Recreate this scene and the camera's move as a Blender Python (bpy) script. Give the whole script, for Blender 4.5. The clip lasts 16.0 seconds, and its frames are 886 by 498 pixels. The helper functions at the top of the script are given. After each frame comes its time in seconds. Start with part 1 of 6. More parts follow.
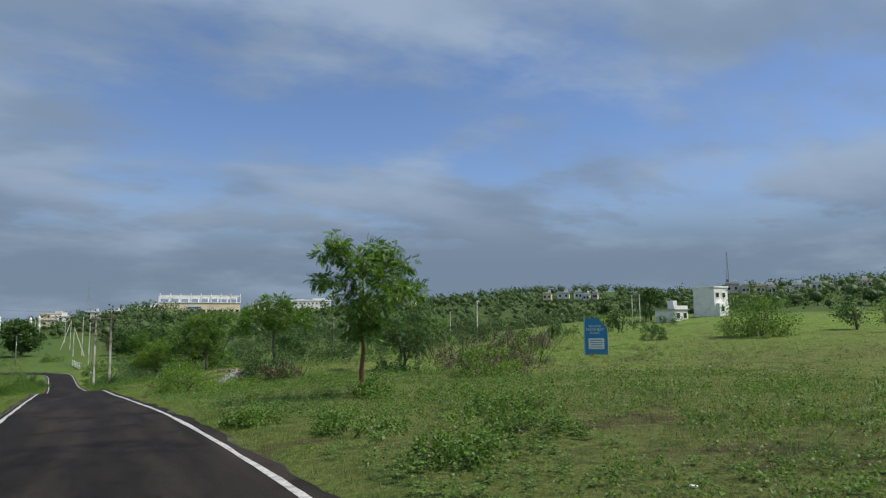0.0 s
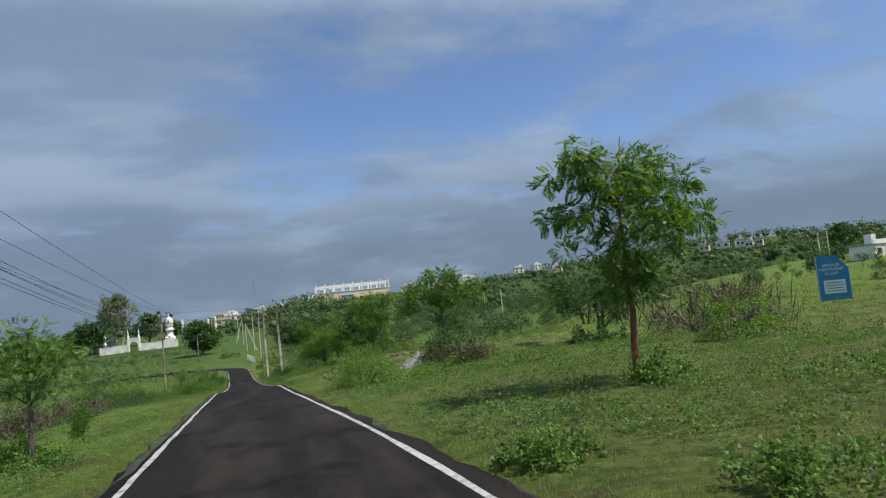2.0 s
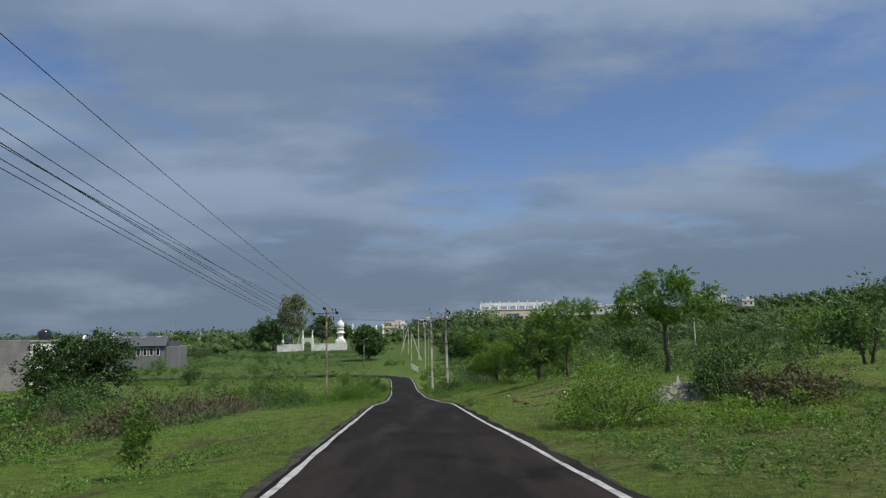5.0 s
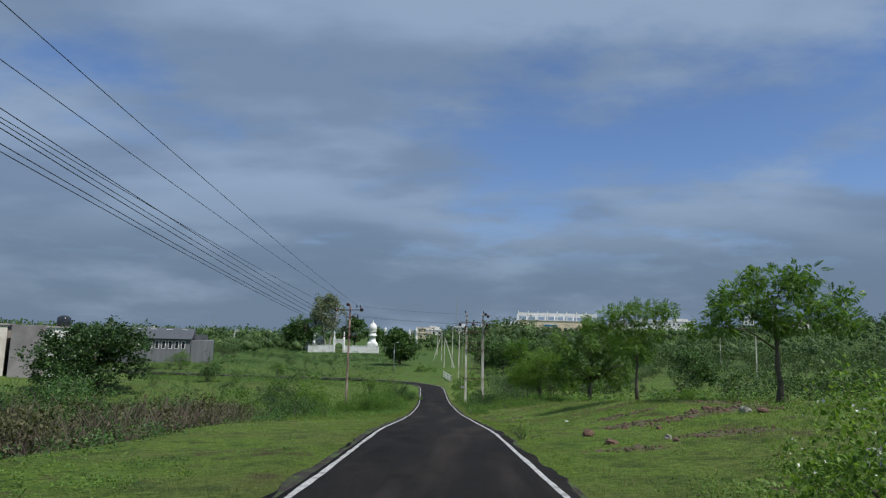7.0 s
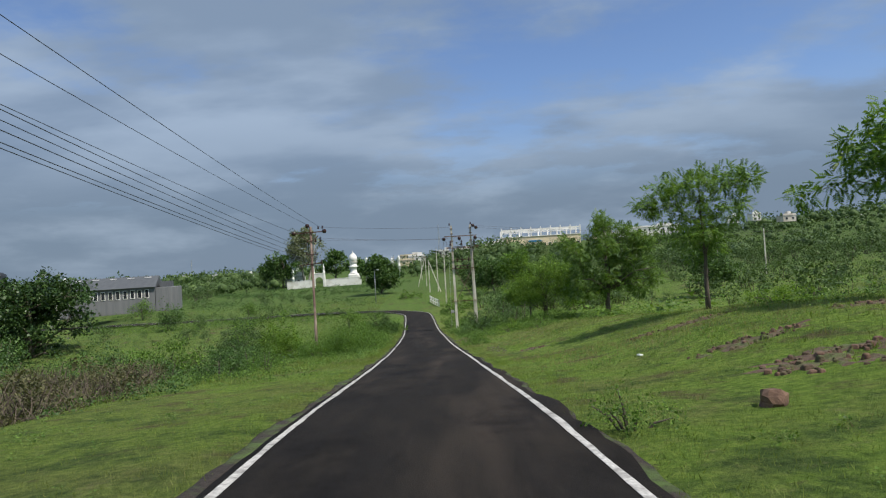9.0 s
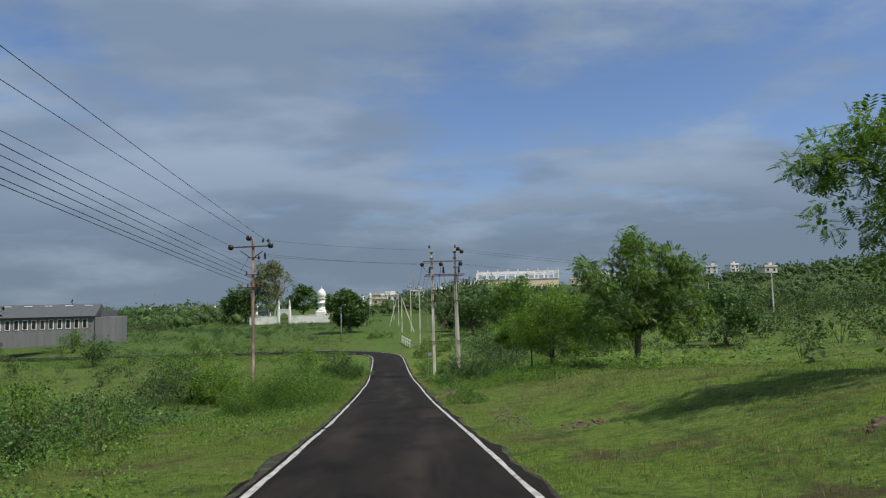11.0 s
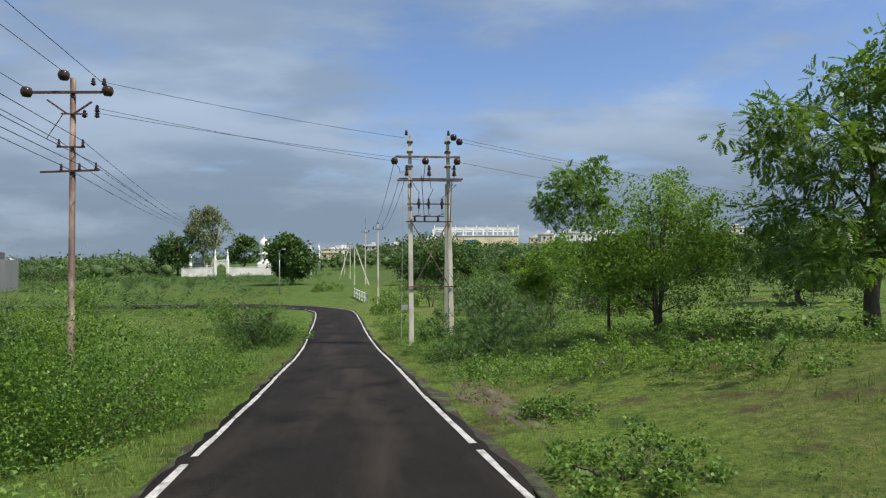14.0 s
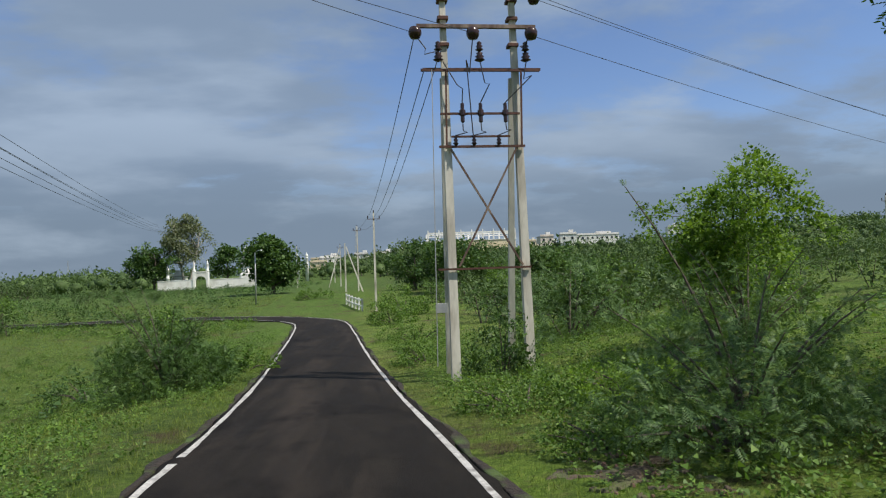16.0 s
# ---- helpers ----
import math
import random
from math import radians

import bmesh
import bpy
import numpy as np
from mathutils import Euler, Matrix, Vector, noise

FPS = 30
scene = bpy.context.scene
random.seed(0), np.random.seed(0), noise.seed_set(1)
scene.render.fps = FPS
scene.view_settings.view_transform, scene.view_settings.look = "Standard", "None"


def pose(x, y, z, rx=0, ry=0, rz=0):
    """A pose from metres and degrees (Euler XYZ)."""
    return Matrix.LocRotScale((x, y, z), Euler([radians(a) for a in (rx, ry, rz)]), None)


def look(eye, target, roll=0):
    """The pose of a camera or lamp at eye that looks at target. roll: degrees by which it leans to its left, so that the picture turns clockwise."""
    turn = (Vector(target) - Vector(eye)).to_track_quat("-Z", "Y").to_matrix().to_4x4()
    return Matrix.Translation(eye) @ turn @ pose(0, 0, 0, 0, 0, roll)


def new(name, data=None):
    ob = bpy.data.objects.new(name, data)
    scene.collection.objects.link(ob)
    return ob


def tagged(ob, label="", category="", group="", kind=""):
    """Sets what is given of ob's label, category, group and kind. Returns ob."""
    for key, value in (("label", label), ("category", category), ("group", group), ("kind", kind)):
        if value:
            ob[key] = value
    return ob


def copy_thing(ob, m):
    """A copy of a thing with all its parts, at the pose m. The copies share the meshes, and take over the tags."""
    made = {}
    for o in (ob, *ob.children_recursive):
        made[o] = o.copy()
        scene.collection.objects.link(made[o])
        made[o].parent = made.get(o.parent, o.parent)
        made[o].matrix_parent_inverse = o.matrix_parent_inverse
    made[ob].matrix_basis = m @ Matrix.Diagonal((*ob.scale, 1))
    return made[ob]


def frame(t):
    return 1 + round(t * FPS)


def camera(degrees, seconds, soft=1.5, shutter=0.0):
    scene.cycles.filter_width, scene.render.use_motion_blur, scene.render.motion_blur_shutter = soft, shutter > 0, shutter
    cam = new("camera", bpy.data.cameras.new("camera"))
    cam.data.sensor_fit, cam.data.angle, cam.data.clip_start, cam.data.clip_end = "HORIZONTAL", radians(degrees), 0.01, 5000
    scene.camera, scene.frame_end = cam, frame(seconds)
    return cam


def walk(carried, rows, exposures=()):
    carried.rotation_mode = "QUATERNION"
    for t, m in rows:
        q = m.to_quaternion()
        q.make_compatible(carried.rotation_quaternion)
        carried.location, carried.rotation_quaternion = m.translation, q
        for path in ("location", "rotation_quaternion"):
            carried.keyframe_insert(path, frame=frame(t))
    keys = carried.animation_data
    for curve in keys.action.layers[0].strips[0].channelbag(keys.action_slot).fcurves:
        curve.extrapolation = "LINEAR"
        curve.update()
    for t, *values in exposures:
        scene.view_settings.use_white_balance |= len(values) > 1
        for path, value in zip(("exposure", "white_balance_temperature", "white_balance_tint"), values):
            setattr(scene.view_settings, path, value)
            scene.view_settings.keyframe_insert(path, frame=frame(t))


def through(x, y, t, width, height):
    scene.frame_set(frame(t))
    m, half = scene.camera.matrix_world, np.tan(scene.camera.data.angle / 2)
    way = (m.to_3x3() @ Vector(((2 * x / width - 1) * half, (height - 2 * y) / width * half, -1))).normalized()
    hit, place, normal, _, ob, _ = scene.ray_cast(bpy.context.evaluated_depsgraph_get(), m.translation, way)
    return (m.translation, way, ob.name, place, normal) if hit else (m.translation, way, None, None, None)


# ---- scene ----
cam = camera(68.4, 16.0, 1.2)
PATH = [
    (0, (1.971, 4.387, 1.027), (2.886, 6.152, 1.239), -0.4),
    (0.5, (1.971, 5.925, 0.973), (2.855, 7.699, 1.24), -0.7),
    (1, (1.911, 7.511, 0.885), (2.658, 9.344, 1.17), -2.7),
    (1.5, (1.938, 9.054, 0.858), (2.488, 10.965, 1.068), -11.1),
    (2, (1.917, 10.625, 0.802), (2.445, 12.548, 0.952), -5.9),
    (2.5, (1.798, 12.1, 0.654), (2.093, 14.07, 0.837), -2.3),
    (3, (1.578, 13.701, 0.593), (1.627, 15.701, 0.611), -1.5),
    (5.3, (1.392, 22.027, -0.066), (1.418, 24.01, 0.192), -0.9),
    (5.5, (1.411, 22.769, -0.073), (1.437, 24.761, 0.103), 0.0),
    (6, (1.463, 24.686, -0.068), (1.406, 26.678, 0.106), 1.3),
    (6.5, (1.41, 26.659, -0.258), (1.313, 28.628, 0.08), 2.2),
    (7, (1.329, 28.863, -0.381), (1.245, 30.843, -0.111), 1.7),
    (7.5, (1.297, 31.276, -0.508), (1.165, 33.264, -0.331), 0.9),
    (8, (1.231, 33.945, -0.61), (1.184, 35.945, -0.6), -2.5),
    (8.5, (1.159, 36.775, -0.737), (1.115, 38.774, -0.699), -2.1),
    (9, (1.033, 39.544, -1.05), (1.008, 41.543, -1.006), -3.4),
    (11.5, (0.416, 53.136, -2.083), (0.488, 55.126, -1.899), -1.3),
    (12, (0.235, 56.057, -2.37), (0.402, 58.046, -2.252), -4.5),
    (12.5, (0.04, 59.186, -2.658), (0.149, 61.181, -2.565), -2.2),
    (13, (-0.244, 62.432, -2.909), (-0.133, 64.428, -2.832), -4.5),
    (13.5, (-0.343, 65.733, -3.158), (-0.133, 67.722, -3.104), -0.2),
    (14, (-0.403, 69.002, -3.487), (-0.198, 70.991, -3.441), -0.3),
    (14.5, (-0.535, 72.404, -3.819), (-0.323, 74.387, -3.673), 0.7),
    (15, (-0.663, 75.776, -4.104), (-0.49, 77.761, -3.929), -1.0),
    (15.5, (-0.721, 79.339, -4.392), (-0.492, 81.324, -4.295), -0.5),
    (16, (-0.864, 82.786, -4.577), (-0.63, 84.771, -4.504), -2.0),
]
EXPOSURES = [(0, -.04, 6300, 10), (2.0, .02, 6250, 10), (2.4, .05, 6330, 10), (3.0, .4, 6500, 10), (3.3, .3, 6500, 10), (5.4, -.28, 6250, 10), (6.0, -.15, 6150, 10), (6.5, -.42, 5950, 10), (7.0, -.22, 5980, 10), (7.5, -.3, 6050, 10), (8.0, .2, 6450, 10), (9.0, .08, 6400, 10), (11.5, -.08, 6450, 10), (12.5, .02, 6450, 10), (13.0, .14, 6500, 10), (14.0, .3, 6550, 10), (15.0, .12, 6500, 10), (16.0, .1, 6500, 10)]
walk(cam, [(t, look(eye, target, roll)) for t, eye, target, roll in PATH], EXPOSURES)

# --- light: a high sun off to the side through gaps in a cloudy sky ---
SUN_WAY = Vector((.63, -.42, 1.13)).normalized()
sun = new("sun", bpy.data.lights.new("sun", "SUN"))
sun.data.energy, sun.data.angle, sun.data.color = 4.8, radians(1.0), (1.0, .93, .82)
sun.matrix_world = look(SUN_WAY * 100, (0, 0, 0))

world = bpy.data.worlds.new("sky")
scene.world = world
world.use_nodes = True
wt = world.node_tree
wt.nodes.clear()


def wn(kind, **values):
    n = wt.nodes.new(kind)
    for k, v in values.items():
        n.inputs[k.replace("_", " ")].default_value = v
    return n


def wmath(op, a, b=None, c=None):
    n = wt.nodes.new("ShaderNodeMath")
    n.operation = op
    for i, v in enumerate((a, b, c)):
        if v is None:
            continue
        if isinstance(v, (int, float)):
            n.inputs[i].default_value = v
        else:
            wt.links.new(v, n.inputs[i])
    return n.outputs[0]


def wmix(fac, a, b):
    n = wt.nodes.new("ShaderNodeMix")
    n.data_type = "RGBA"
    for i, v in ((0, fac), (6, a), (7, b)):
        if isinstance(v, (int, float, tuple)):
            n.inputs[i].default_value = (*v, 1) if isinstance(v, tuple) else v
        else:
            wt.links.new(v, n.inputs[i])
    return n.outputs[2]


def wstep(v, a, b):
    n = wt.nodes.new("ShaderNodeMapRange")
    n.interpolation_type = "SMOOTHSTEP"
    wt.links.new(v, n.inputs[0])
    n.inputs[1].default_value, n.inputs[2].default_value = a, b
    return n.outputs[0]


def wnoise(vec, scale, detail, rough, offset, stretch=(1, 1, 1)):
    m = wt.nodes.new("ShaderNodeMapping")
    m.inputs["Location"].default_value, m.inputs["Scale"].default_value = offset, stretch
    wt.links.new(vec, m.inputs[0])
    n = wn("ShaderNodeTexNoise", Scale=scale, Detail=detail, Roughness=rough)
    wt.links.new(m.outputs[0], n.inputs[0])
    return n.outputs[0]


way = wt.nodes.new("ShaderNodeTexCoord").outputs["Generated"]
part_xyz = wt.nodes.new("ShaderNodeSeparateXYZ")
wt.links.new(way, part_xyz.inputs[0])
up = wmath("MAXIMUM", part_xyz.outputs[2], 0.0)
deck = wt.nodes.new("ShaderNodeVectorMath")
deck.operation = "SCALE"
wt.links.new(way, deck.inputs[0])
wt.links.new(wmath("DIVIDE", 1.0, wmath("ADD", up, .20)), deck.inputs["Scale"])
deck = deck.outputs[0]
clear = wt.nodes.new("ShaderNodeTexSky")
clear.sky_type, clear.sun_disc = "NISHITA", False
clear.sun_elevation = math.asin(SUN_WAY.z)
clear.sun_rotation = math.atan2(SUN_WAY.x, SUN_WAY.y)
clear.air_density, clear.dust_density, clear.ozone_density = 1.0, .6, 2.0
blue = wt.nodes.new("ShaderNodeVectorMath")
blue.operation = "SCALE"
wt.links.new(clear.outputs[0], blue.inputs[0])
blue.inputs["Scale"].default_value = .11
big = wnoise(deck, .75, 5, .5, (3.1, .7, 0), (1, 1.5, 1))
fine = wnoise(deck, 2.6, 7, .6, (0, 4.2, 0), (1, 1.3, 1))
shade = wnoise(deck, 1.3, 5, .5, (7.3, 1.9, 2), (1, 1.6, 1))
puff = wnoise(way, 4.2, 6, .55, (2, 5, 1), (1, 1, 3.6))
cover = wmath("ADD", wmath("MULTIPLY", big, .62), wmath("MULTIPLY", fine, .38))
# the gap of open blue lies between the high deck and the bank over the horizon
gap = wmath("MULTIPLY", wstep(up, .14, .26), wmath("SUBTRACT", 1.0, wmath("MULTIPLY", wstep(up, .28, .45), .9)))
cover = wmath("SUBTRACT", cover, wmath("SUBTRACT", wmath("MULTIPLY", gap, wmath("ADD", .045, wmath("MULTIPLY", wstep(part_xyz.outputs[0], -.35, .10), .055))), wmath("MULTIPLY", wstep(up, .30, .48), .075)))
mask = wmath("MULTIPLY", wstep(cover, .33, .50), .96)
low = wmath("SUBTRACT", 1.0, wstep(up, .08, .24))
mask = wmath("MAXIMUM", mask, wmath("MULTIPLY", low, .97))
high_tone = wmix(wstep(shade, .36, .64), (.222, .298, .412), (.348, .438, .562))
low_tone = wmix(wmath("MULTIPLY", wstep(puff, .46, .74), .8), (.180, .240, .320), (.322, .398, .495))
tone = wmix(low, high_tone, low_tone)
deep = wt.nodes.new("ShaderNodeVectorMath")
deep.operation = "MULTIPLY"
wt.links.new(blue.outputs[0], deep.inputs[0])
deep.inputs[1].default_value = (.90, .97, 1.13)
cloudy = wmix(mask, deep.outputs[0], tone)
glow = wt.nodes.new("ShaderNodeBackground")
wt.links.new(cloudy, glow.inputs[0])
glow.inputs[1].default_value = 1.0
wt.links.new(glow.outputs[0], wt.nodes.new("ShaderNodeOutputWorld").inputs[0])


# --- materials ---
def material(name, rough=.8, metal=0.0):
    m = bpy.data.materials.new(name)
    m.use_nodes = True
    b = m.node_tree.nodes["Principled BSDF"]
    b.inputs["Roughness"].default_value, b.inputs["Metallic"].default_value = rough, metal
    return m, m.node_tree, b


def node(nt, kind, links=(), **values):
    n = nt.nodes.new(kind)
    for k, v in values.items():
        n.inputs[k.replace("_", " ")].default_value = v
    for socket, out in links:
        nt.links.new(out, n.inputs[socket])
    return n


def position(nt):
    return nt.nodes.new("ShaderNodeNewGeometry").outputs["Position"]


def noise_of(nt, vec, scale, detail=5, rough=.6, stretch=None, offset=None):
    if stretch or offset:
        vec = node(nt, "ShaderNodeMapping", [(0, vec)], Scale=stretch or (1, 1, 1), Location=offset or (0, 0, 0)).outputs[0]
    return node(nt, "ShaderNodeTexNoise", [(0, vec)], Scale=scale, Detail=detail, Roughness=rough).outputs[0]


def ramp(nt, fac, stops):
    n = nt.nodes.new("ShaderNodeValToRGB")
    nt.links.new(fac, n.inputs[0])
    e = n.color_ramp.elements
    while len(e) < len(stops):
        e.new(.5)
    for el, (p, c) in zip(e, stops):
        el.position = p
        el.color = (*c, 1) if isinstance(c, tuple) else (c, c, c, 1)
    return n.outputs[0]


def mix(nt, fac, a, b, blend="MIX"):
    n = nt.nodes.new("ShaderNodeMix")
    n.data_type, n.blend_type = "RGBA", blend
    for i, v in ((0, fac), (6, a), (7, b)):
        if isinstance(v, (int, float, tuple)):
            n.inputs[i].default_value = (*v, 1) if isinstance(v, tuple) else v
        else:
            nt.links.new(v, n.inputs[i])
    return n.outputs[2]


def bump(nt, b, height, strength, distance):
    nt.links.new(node(nt, "ShaderNodeBump", [("Height", height)], Strength=strength, Distance=distance).outputs[0], b.inputs["Normal"])


def mottled(name, c1, c2, scale, rough=.8, metal=0.0, stretch=None, relief=.3, depth=.01, c3=None, scale2=None, objects=False):
    """Two tones by noise, a third in stains, with relief."""
    m, nt, b = material(name, rough, metal)
    vec = nt.nodes.new("ShaderNodeTexCoord").outputs["Object"] if objects else position(nt)
    n1 = noise_of(nt, vec, scale, 6, .65, stretch)
    col = ramp(nt, n1, [(.3, c1), (.7, c2)])
    if c3:
        n2 = noise_of(nt, vec, scale2 or scale * .27, 5, .6, stretch, (3, 1, 7))
        col = mix(nt, ramp(nt, n2, [(.48, 0.0), (.68, 1.0)]), col, c3)
    nt.links.new(col, b.inputs["Base Color"])
    bump(nt, b, n1, relief, depth)
    return m


def leafy(name, dark, mid, light, rough=.5, through=.35, yellow=None):
    """Leaves: each leaf its own tone, some light through them."""
    m, nt, b = material(name, rough)
    isle = nt.nodes.new("ShaderNodeNewGeometry").outputs["Random Per Island"]
    stops = [(0.0, dark), (.5, mid), (.93, light)]
    if yellow:
        stops.append((1.0, yellow))
    col = ramp(nt, isle, stops)
    patch = noise_of(nt, position(nt), .9, 3, .5)
    col = mix(nt, ramp(nt, patch, [(.35, 0.0), (.7, .45)]), col, light)
    nt.links.new(col, b.inputs["Base Color"])
    b.inputs["Specular IOR Level"].default_value = .3
    t = node(nt, "ShaderNodeBsdfTranslucent", [(0, mix(nt, 1.0, col, (1.0, 1.0, .45), "MULTIPLY"))])
    s = node(nt, "ShaderNodeMixShader", [(1, b.outputs[0]), (2, t.outputs[0])], Fac=through)
    nt.links.new(s.outputs[0], nt.nodes["Material Output"].inputs[0])
    return m


def ground_material():
    m, nt, b = material("meadow_soil", .95)
    p = position(nt)
    tuft = noise_of(nt, p, 7.0, 9, .75)
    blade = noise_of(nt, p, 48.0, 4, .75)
    patch = noise_of(nt, p, .36, 7, .66)
    wide = noise_of(nt, p, .07, 5, .6, offset=(5, 2, 0))
    rank = noise_of(nt, p, .9, 7, .72, offset=(2, 8, 0))
    dirt = noise_of(nt, p, .55, 8, .70, offset=(9, 4, 0))
    specks = noise_of(nt, p, 3.4, 5, .7, offset=(1, 6, 0))
    grass = ramp(nt, tuft, [(.28, (.046, .090, .014)), (.46, (.124, .208, .032)), (.66, (.225, .318, .060))])
    olive = ramp(nt, tuft, [(.28, (.072, .080, .028)), (.52, (.160, .174, .058)), (.76, (.275, .282, .108))])
    deep = ramp(nt, tuft, [(.30, (.022, .042, .013)), (.55, (.058, .102, .027)), (.78, (.115, .172, .046))])
    soil = ramp(nt, blade, [(.3, (.052, .036, .025)), (.7, (.140, .100, .068))])
    col = mix(nt, ramp(nt, patch, [(.48, 0.0), (.68, .75)]), grass, olive)
    col = mix(nt, ramp(nt, wide, [(.46, 0.0), (.66, .65)]), col, olive)
    # the upper meadow right of the road is drier
    xyz = node(nt, "ShaderNodeSeparateXYZ", [(0, p)])
    up_hill = node(nt, "ShaderNodeMapRange", [(0, xyz.outputs[1])], From_Min=46.0, From_Max=28.0, To_Min=0.0, To_Max=.7).outputs[0]
    right = node(nt, "ShaderNodeMapRange", [(0, xyz.outputs[0])], From_Min=1.0, From_Max=6.0, To_Min=0.0, To_Max=1.0).outputs[0]
    dry = node(nt, "ShaderNodeMath", [(0, up_hill), (1, right)])
    dry.operation = "MULTIPLY"
    col = mix(nt, dry.outputs[0], col, olive)
    # the low field is thinner grass; the country beyond is mostly low scrub
    low_field = node(nt, "ShaderNodeMapRange", [(0, xyz.outputs[0])], From_Min=-7.0, From_Max=-14.0, To_Min=0.0, To_Max=.4).outputs[0]
    col = mix(nt, low_field, col, olive)
    far_y = node(nt, "ShaderNodeMapRange", [(0, xyz.outputs[1])], From_Min=105.0, From_Max=190.0, To_Min=0.0, To_Max=.85).outputs[0]
    far_x = node(nt, "ShaderNodeMapRange", [(0, xyz.outputs[0])], From_Min=112.0, From_Max=150.0, To_Min=0.0, To_Max=.92).outputs[0]
    scrub = node(nt, "ShaderNodeMath", [(0, far_y), (1, far_x)])
    scrub.operation = "MAXIMUM"
    # beyond the bank's crest the land is scrub, not meadow
    lean = node(nt, "ShaderNodeMath", [(0, xyz.outputs[0])])
    lean.operation, lean.inputs[1].default_value = "MULTIPLY", -1.25
    behind = node(nt, "ShaderNodeMath", [(0, xyz.outputs[1]), (1, lean.outputs[0])])
    behind_y = node(nt, "ShaderNodeMapRange", [(0, behind.outputs[0])], From_Min=18.0, From_Max=34.0, To_Min=0.0, To_Max=.3).outputs[0]
    behind_x = node(nt, "ShaderNodeMapRange", [(0, xyz.outputs[0])], From_Min=17.0, From_Max=26.0, To_Min=0.0, To_Max=1.0).outputs[0]
    thicket = node(nt, "ShaderNodeMath", [(0, behind_y), (1, behind_x)])
    thicket.operation = "MULTIPLY"
    col = mix(nt, thicket.outputs[0], col, deep)
    col = mix(nt, scrub.outputs[0], col, deep)
    # the verge and field down by the bend are lush
    lush_x = node(nt, "ShaderNodeMapRange", [(0, xyz.outputs[0])], From_Min=-1.0, From_Max=-4.0, To_Min=0.0, To_Max=1.0).outputs[0]
    lush_y = node(nt, "ShaderNodeMapRange", [(0, xyz.outputs[1])], From_Min=68.0, From_Max=84.0, To_Min=0.0, To_Max=.55).outputs[0]
    lush = node(nt, "ShaderNodeMath", [(0, lush_x), (1, lush_y)])
    lush.operation = "MULTIPLY"
    col = mix(nt, lush.outputs[0], col, ramp(nt, tuft, [(.30, (.024, .054, .013)), (.50, (.068, .130, .027)), (.70, (.145, .236, .050))]))
    col = mix(nt, ramp(nt, rank, [(.52, 0.0), (.62, .8)]), col, deep)
    clump = noise_of(nt, p, 2.3, 9, .72, offset=(4, 1, 0))
    col = mix(nt, ramp(nt, clump, [(.52, 0.0), (.62, .40)]), col, deep)
    straw = noise_of(nt, p, 2.9, 9, .80, offset=(8, 2, 0))
    col = mix(nt, ramp(nt, straw, [(.54, 0.0), (.68, .45)]), col, (.255, .235, .115))
    col = mix(nt, ramp(nt, dirt, [(.555, 0.0), (.64, .8)]), col, soil)
    col = mix(nt, ramp(nt, specks, [(.62, 0.0), (.70, .55)]), col, soil)
    # shade in the gaps between blades, painted in as near-black flecks
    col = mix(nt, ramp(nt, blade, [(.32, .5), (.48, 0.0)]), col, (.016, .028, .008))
    nt.links.new(col, b.inputs["Base Color"])
    b.inputs["Specular IOR Level"].default_value = .1
    h = node(nt, "ShaderNodeMath", [(0, tuft), (1, blade)])
    bump(nt, b, h.outputs[0], 1.0, .06)
    return m


def asphalt_material():
    m, nt, b = material("asphalt", .82)
    p = position(nt)
    grit = noise_of(nt, p, 130.0, 3, .8)
    stone = noise_of(nt, p, 24.0, 4, .8)
    worn = noise_of(nt, p, 1.5, 7, .7, (1.0, .22, 1.0))
    wide = noise_of(nt, p, .55, 5, .6, (1.9, .16, 1.0), (4, 0, 0))
    blot = noise_of(nt, p, .8, 6, .65, (1.0, .6, 1.0), (7, 3, 0))
    col = ramp(nt, grit, [(.3, (0.006, 0.0055, 0.005)), (.6, (0.018, 0.0155, 0.014)), (.8, (0.060, 0.051, 0.045))])
    col = mix(nt, ramp(nt, stone, [(.5, 0.0), (.72, .6)]), col, (0.036, 0.030, 0.026))
    col = mix(nt, ramp(nt, worn, [(.46, 0.0), (.72, .6)]), col, (0.037, 0.032, 0.027))
    col = mix(nt, ramp(nt, wide, [(.48, 0.0), (.68, .65)]), col, (0.050, 0.040, 0.033))
    col = mix(nt, ramp(nt, blot, [(.52, 0.0), (.66, .75)]), col, (0.007, 0.006, 0.006))
    nt.links.new(col, b.inputs["Base Color"])
    nt.links.new(ramp(nt, worn, [(.3, .72), (.8, .95)]), b.inputs["Roughness"])
    b.inputs["Specular IOR Level"].default_value = .09
    bump(nt, b, node(nt, "ShaderNodeMath", [(0, grit), (1, stone)]).outputs[0], .8, .010)
    return m


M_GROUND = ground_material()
M_ASPHALT = asphalt_material()
M_LINE = mottled("road_paint", (.26, .25, .24), (.66, .65, .62), 26, .7, c3=(.17, .16, .15), scale2=5.0, relief=.2, depth=.003)
M_SHOULDER = mottled("shoulder_earth", (.012, .010, .008), (.050, .036, .028), 13, .95, c3=(.070, .115, .024), scale2=1.9, relief=1.0, depth=.05)
M_BARK = mottled("bark_grey", (.055, .045, .036), (.150, .125, .100), 24, .95, stretch=(1, 1, .25), relief=.9, depth=.02, objects=True)
M_BARK_RED = mottled("bark_reddish", (.120, .040, .022), (.260, .105, .060), 22, .9, stretch=(1, 1, .3), relief=.7, depth=.01, objects=True)
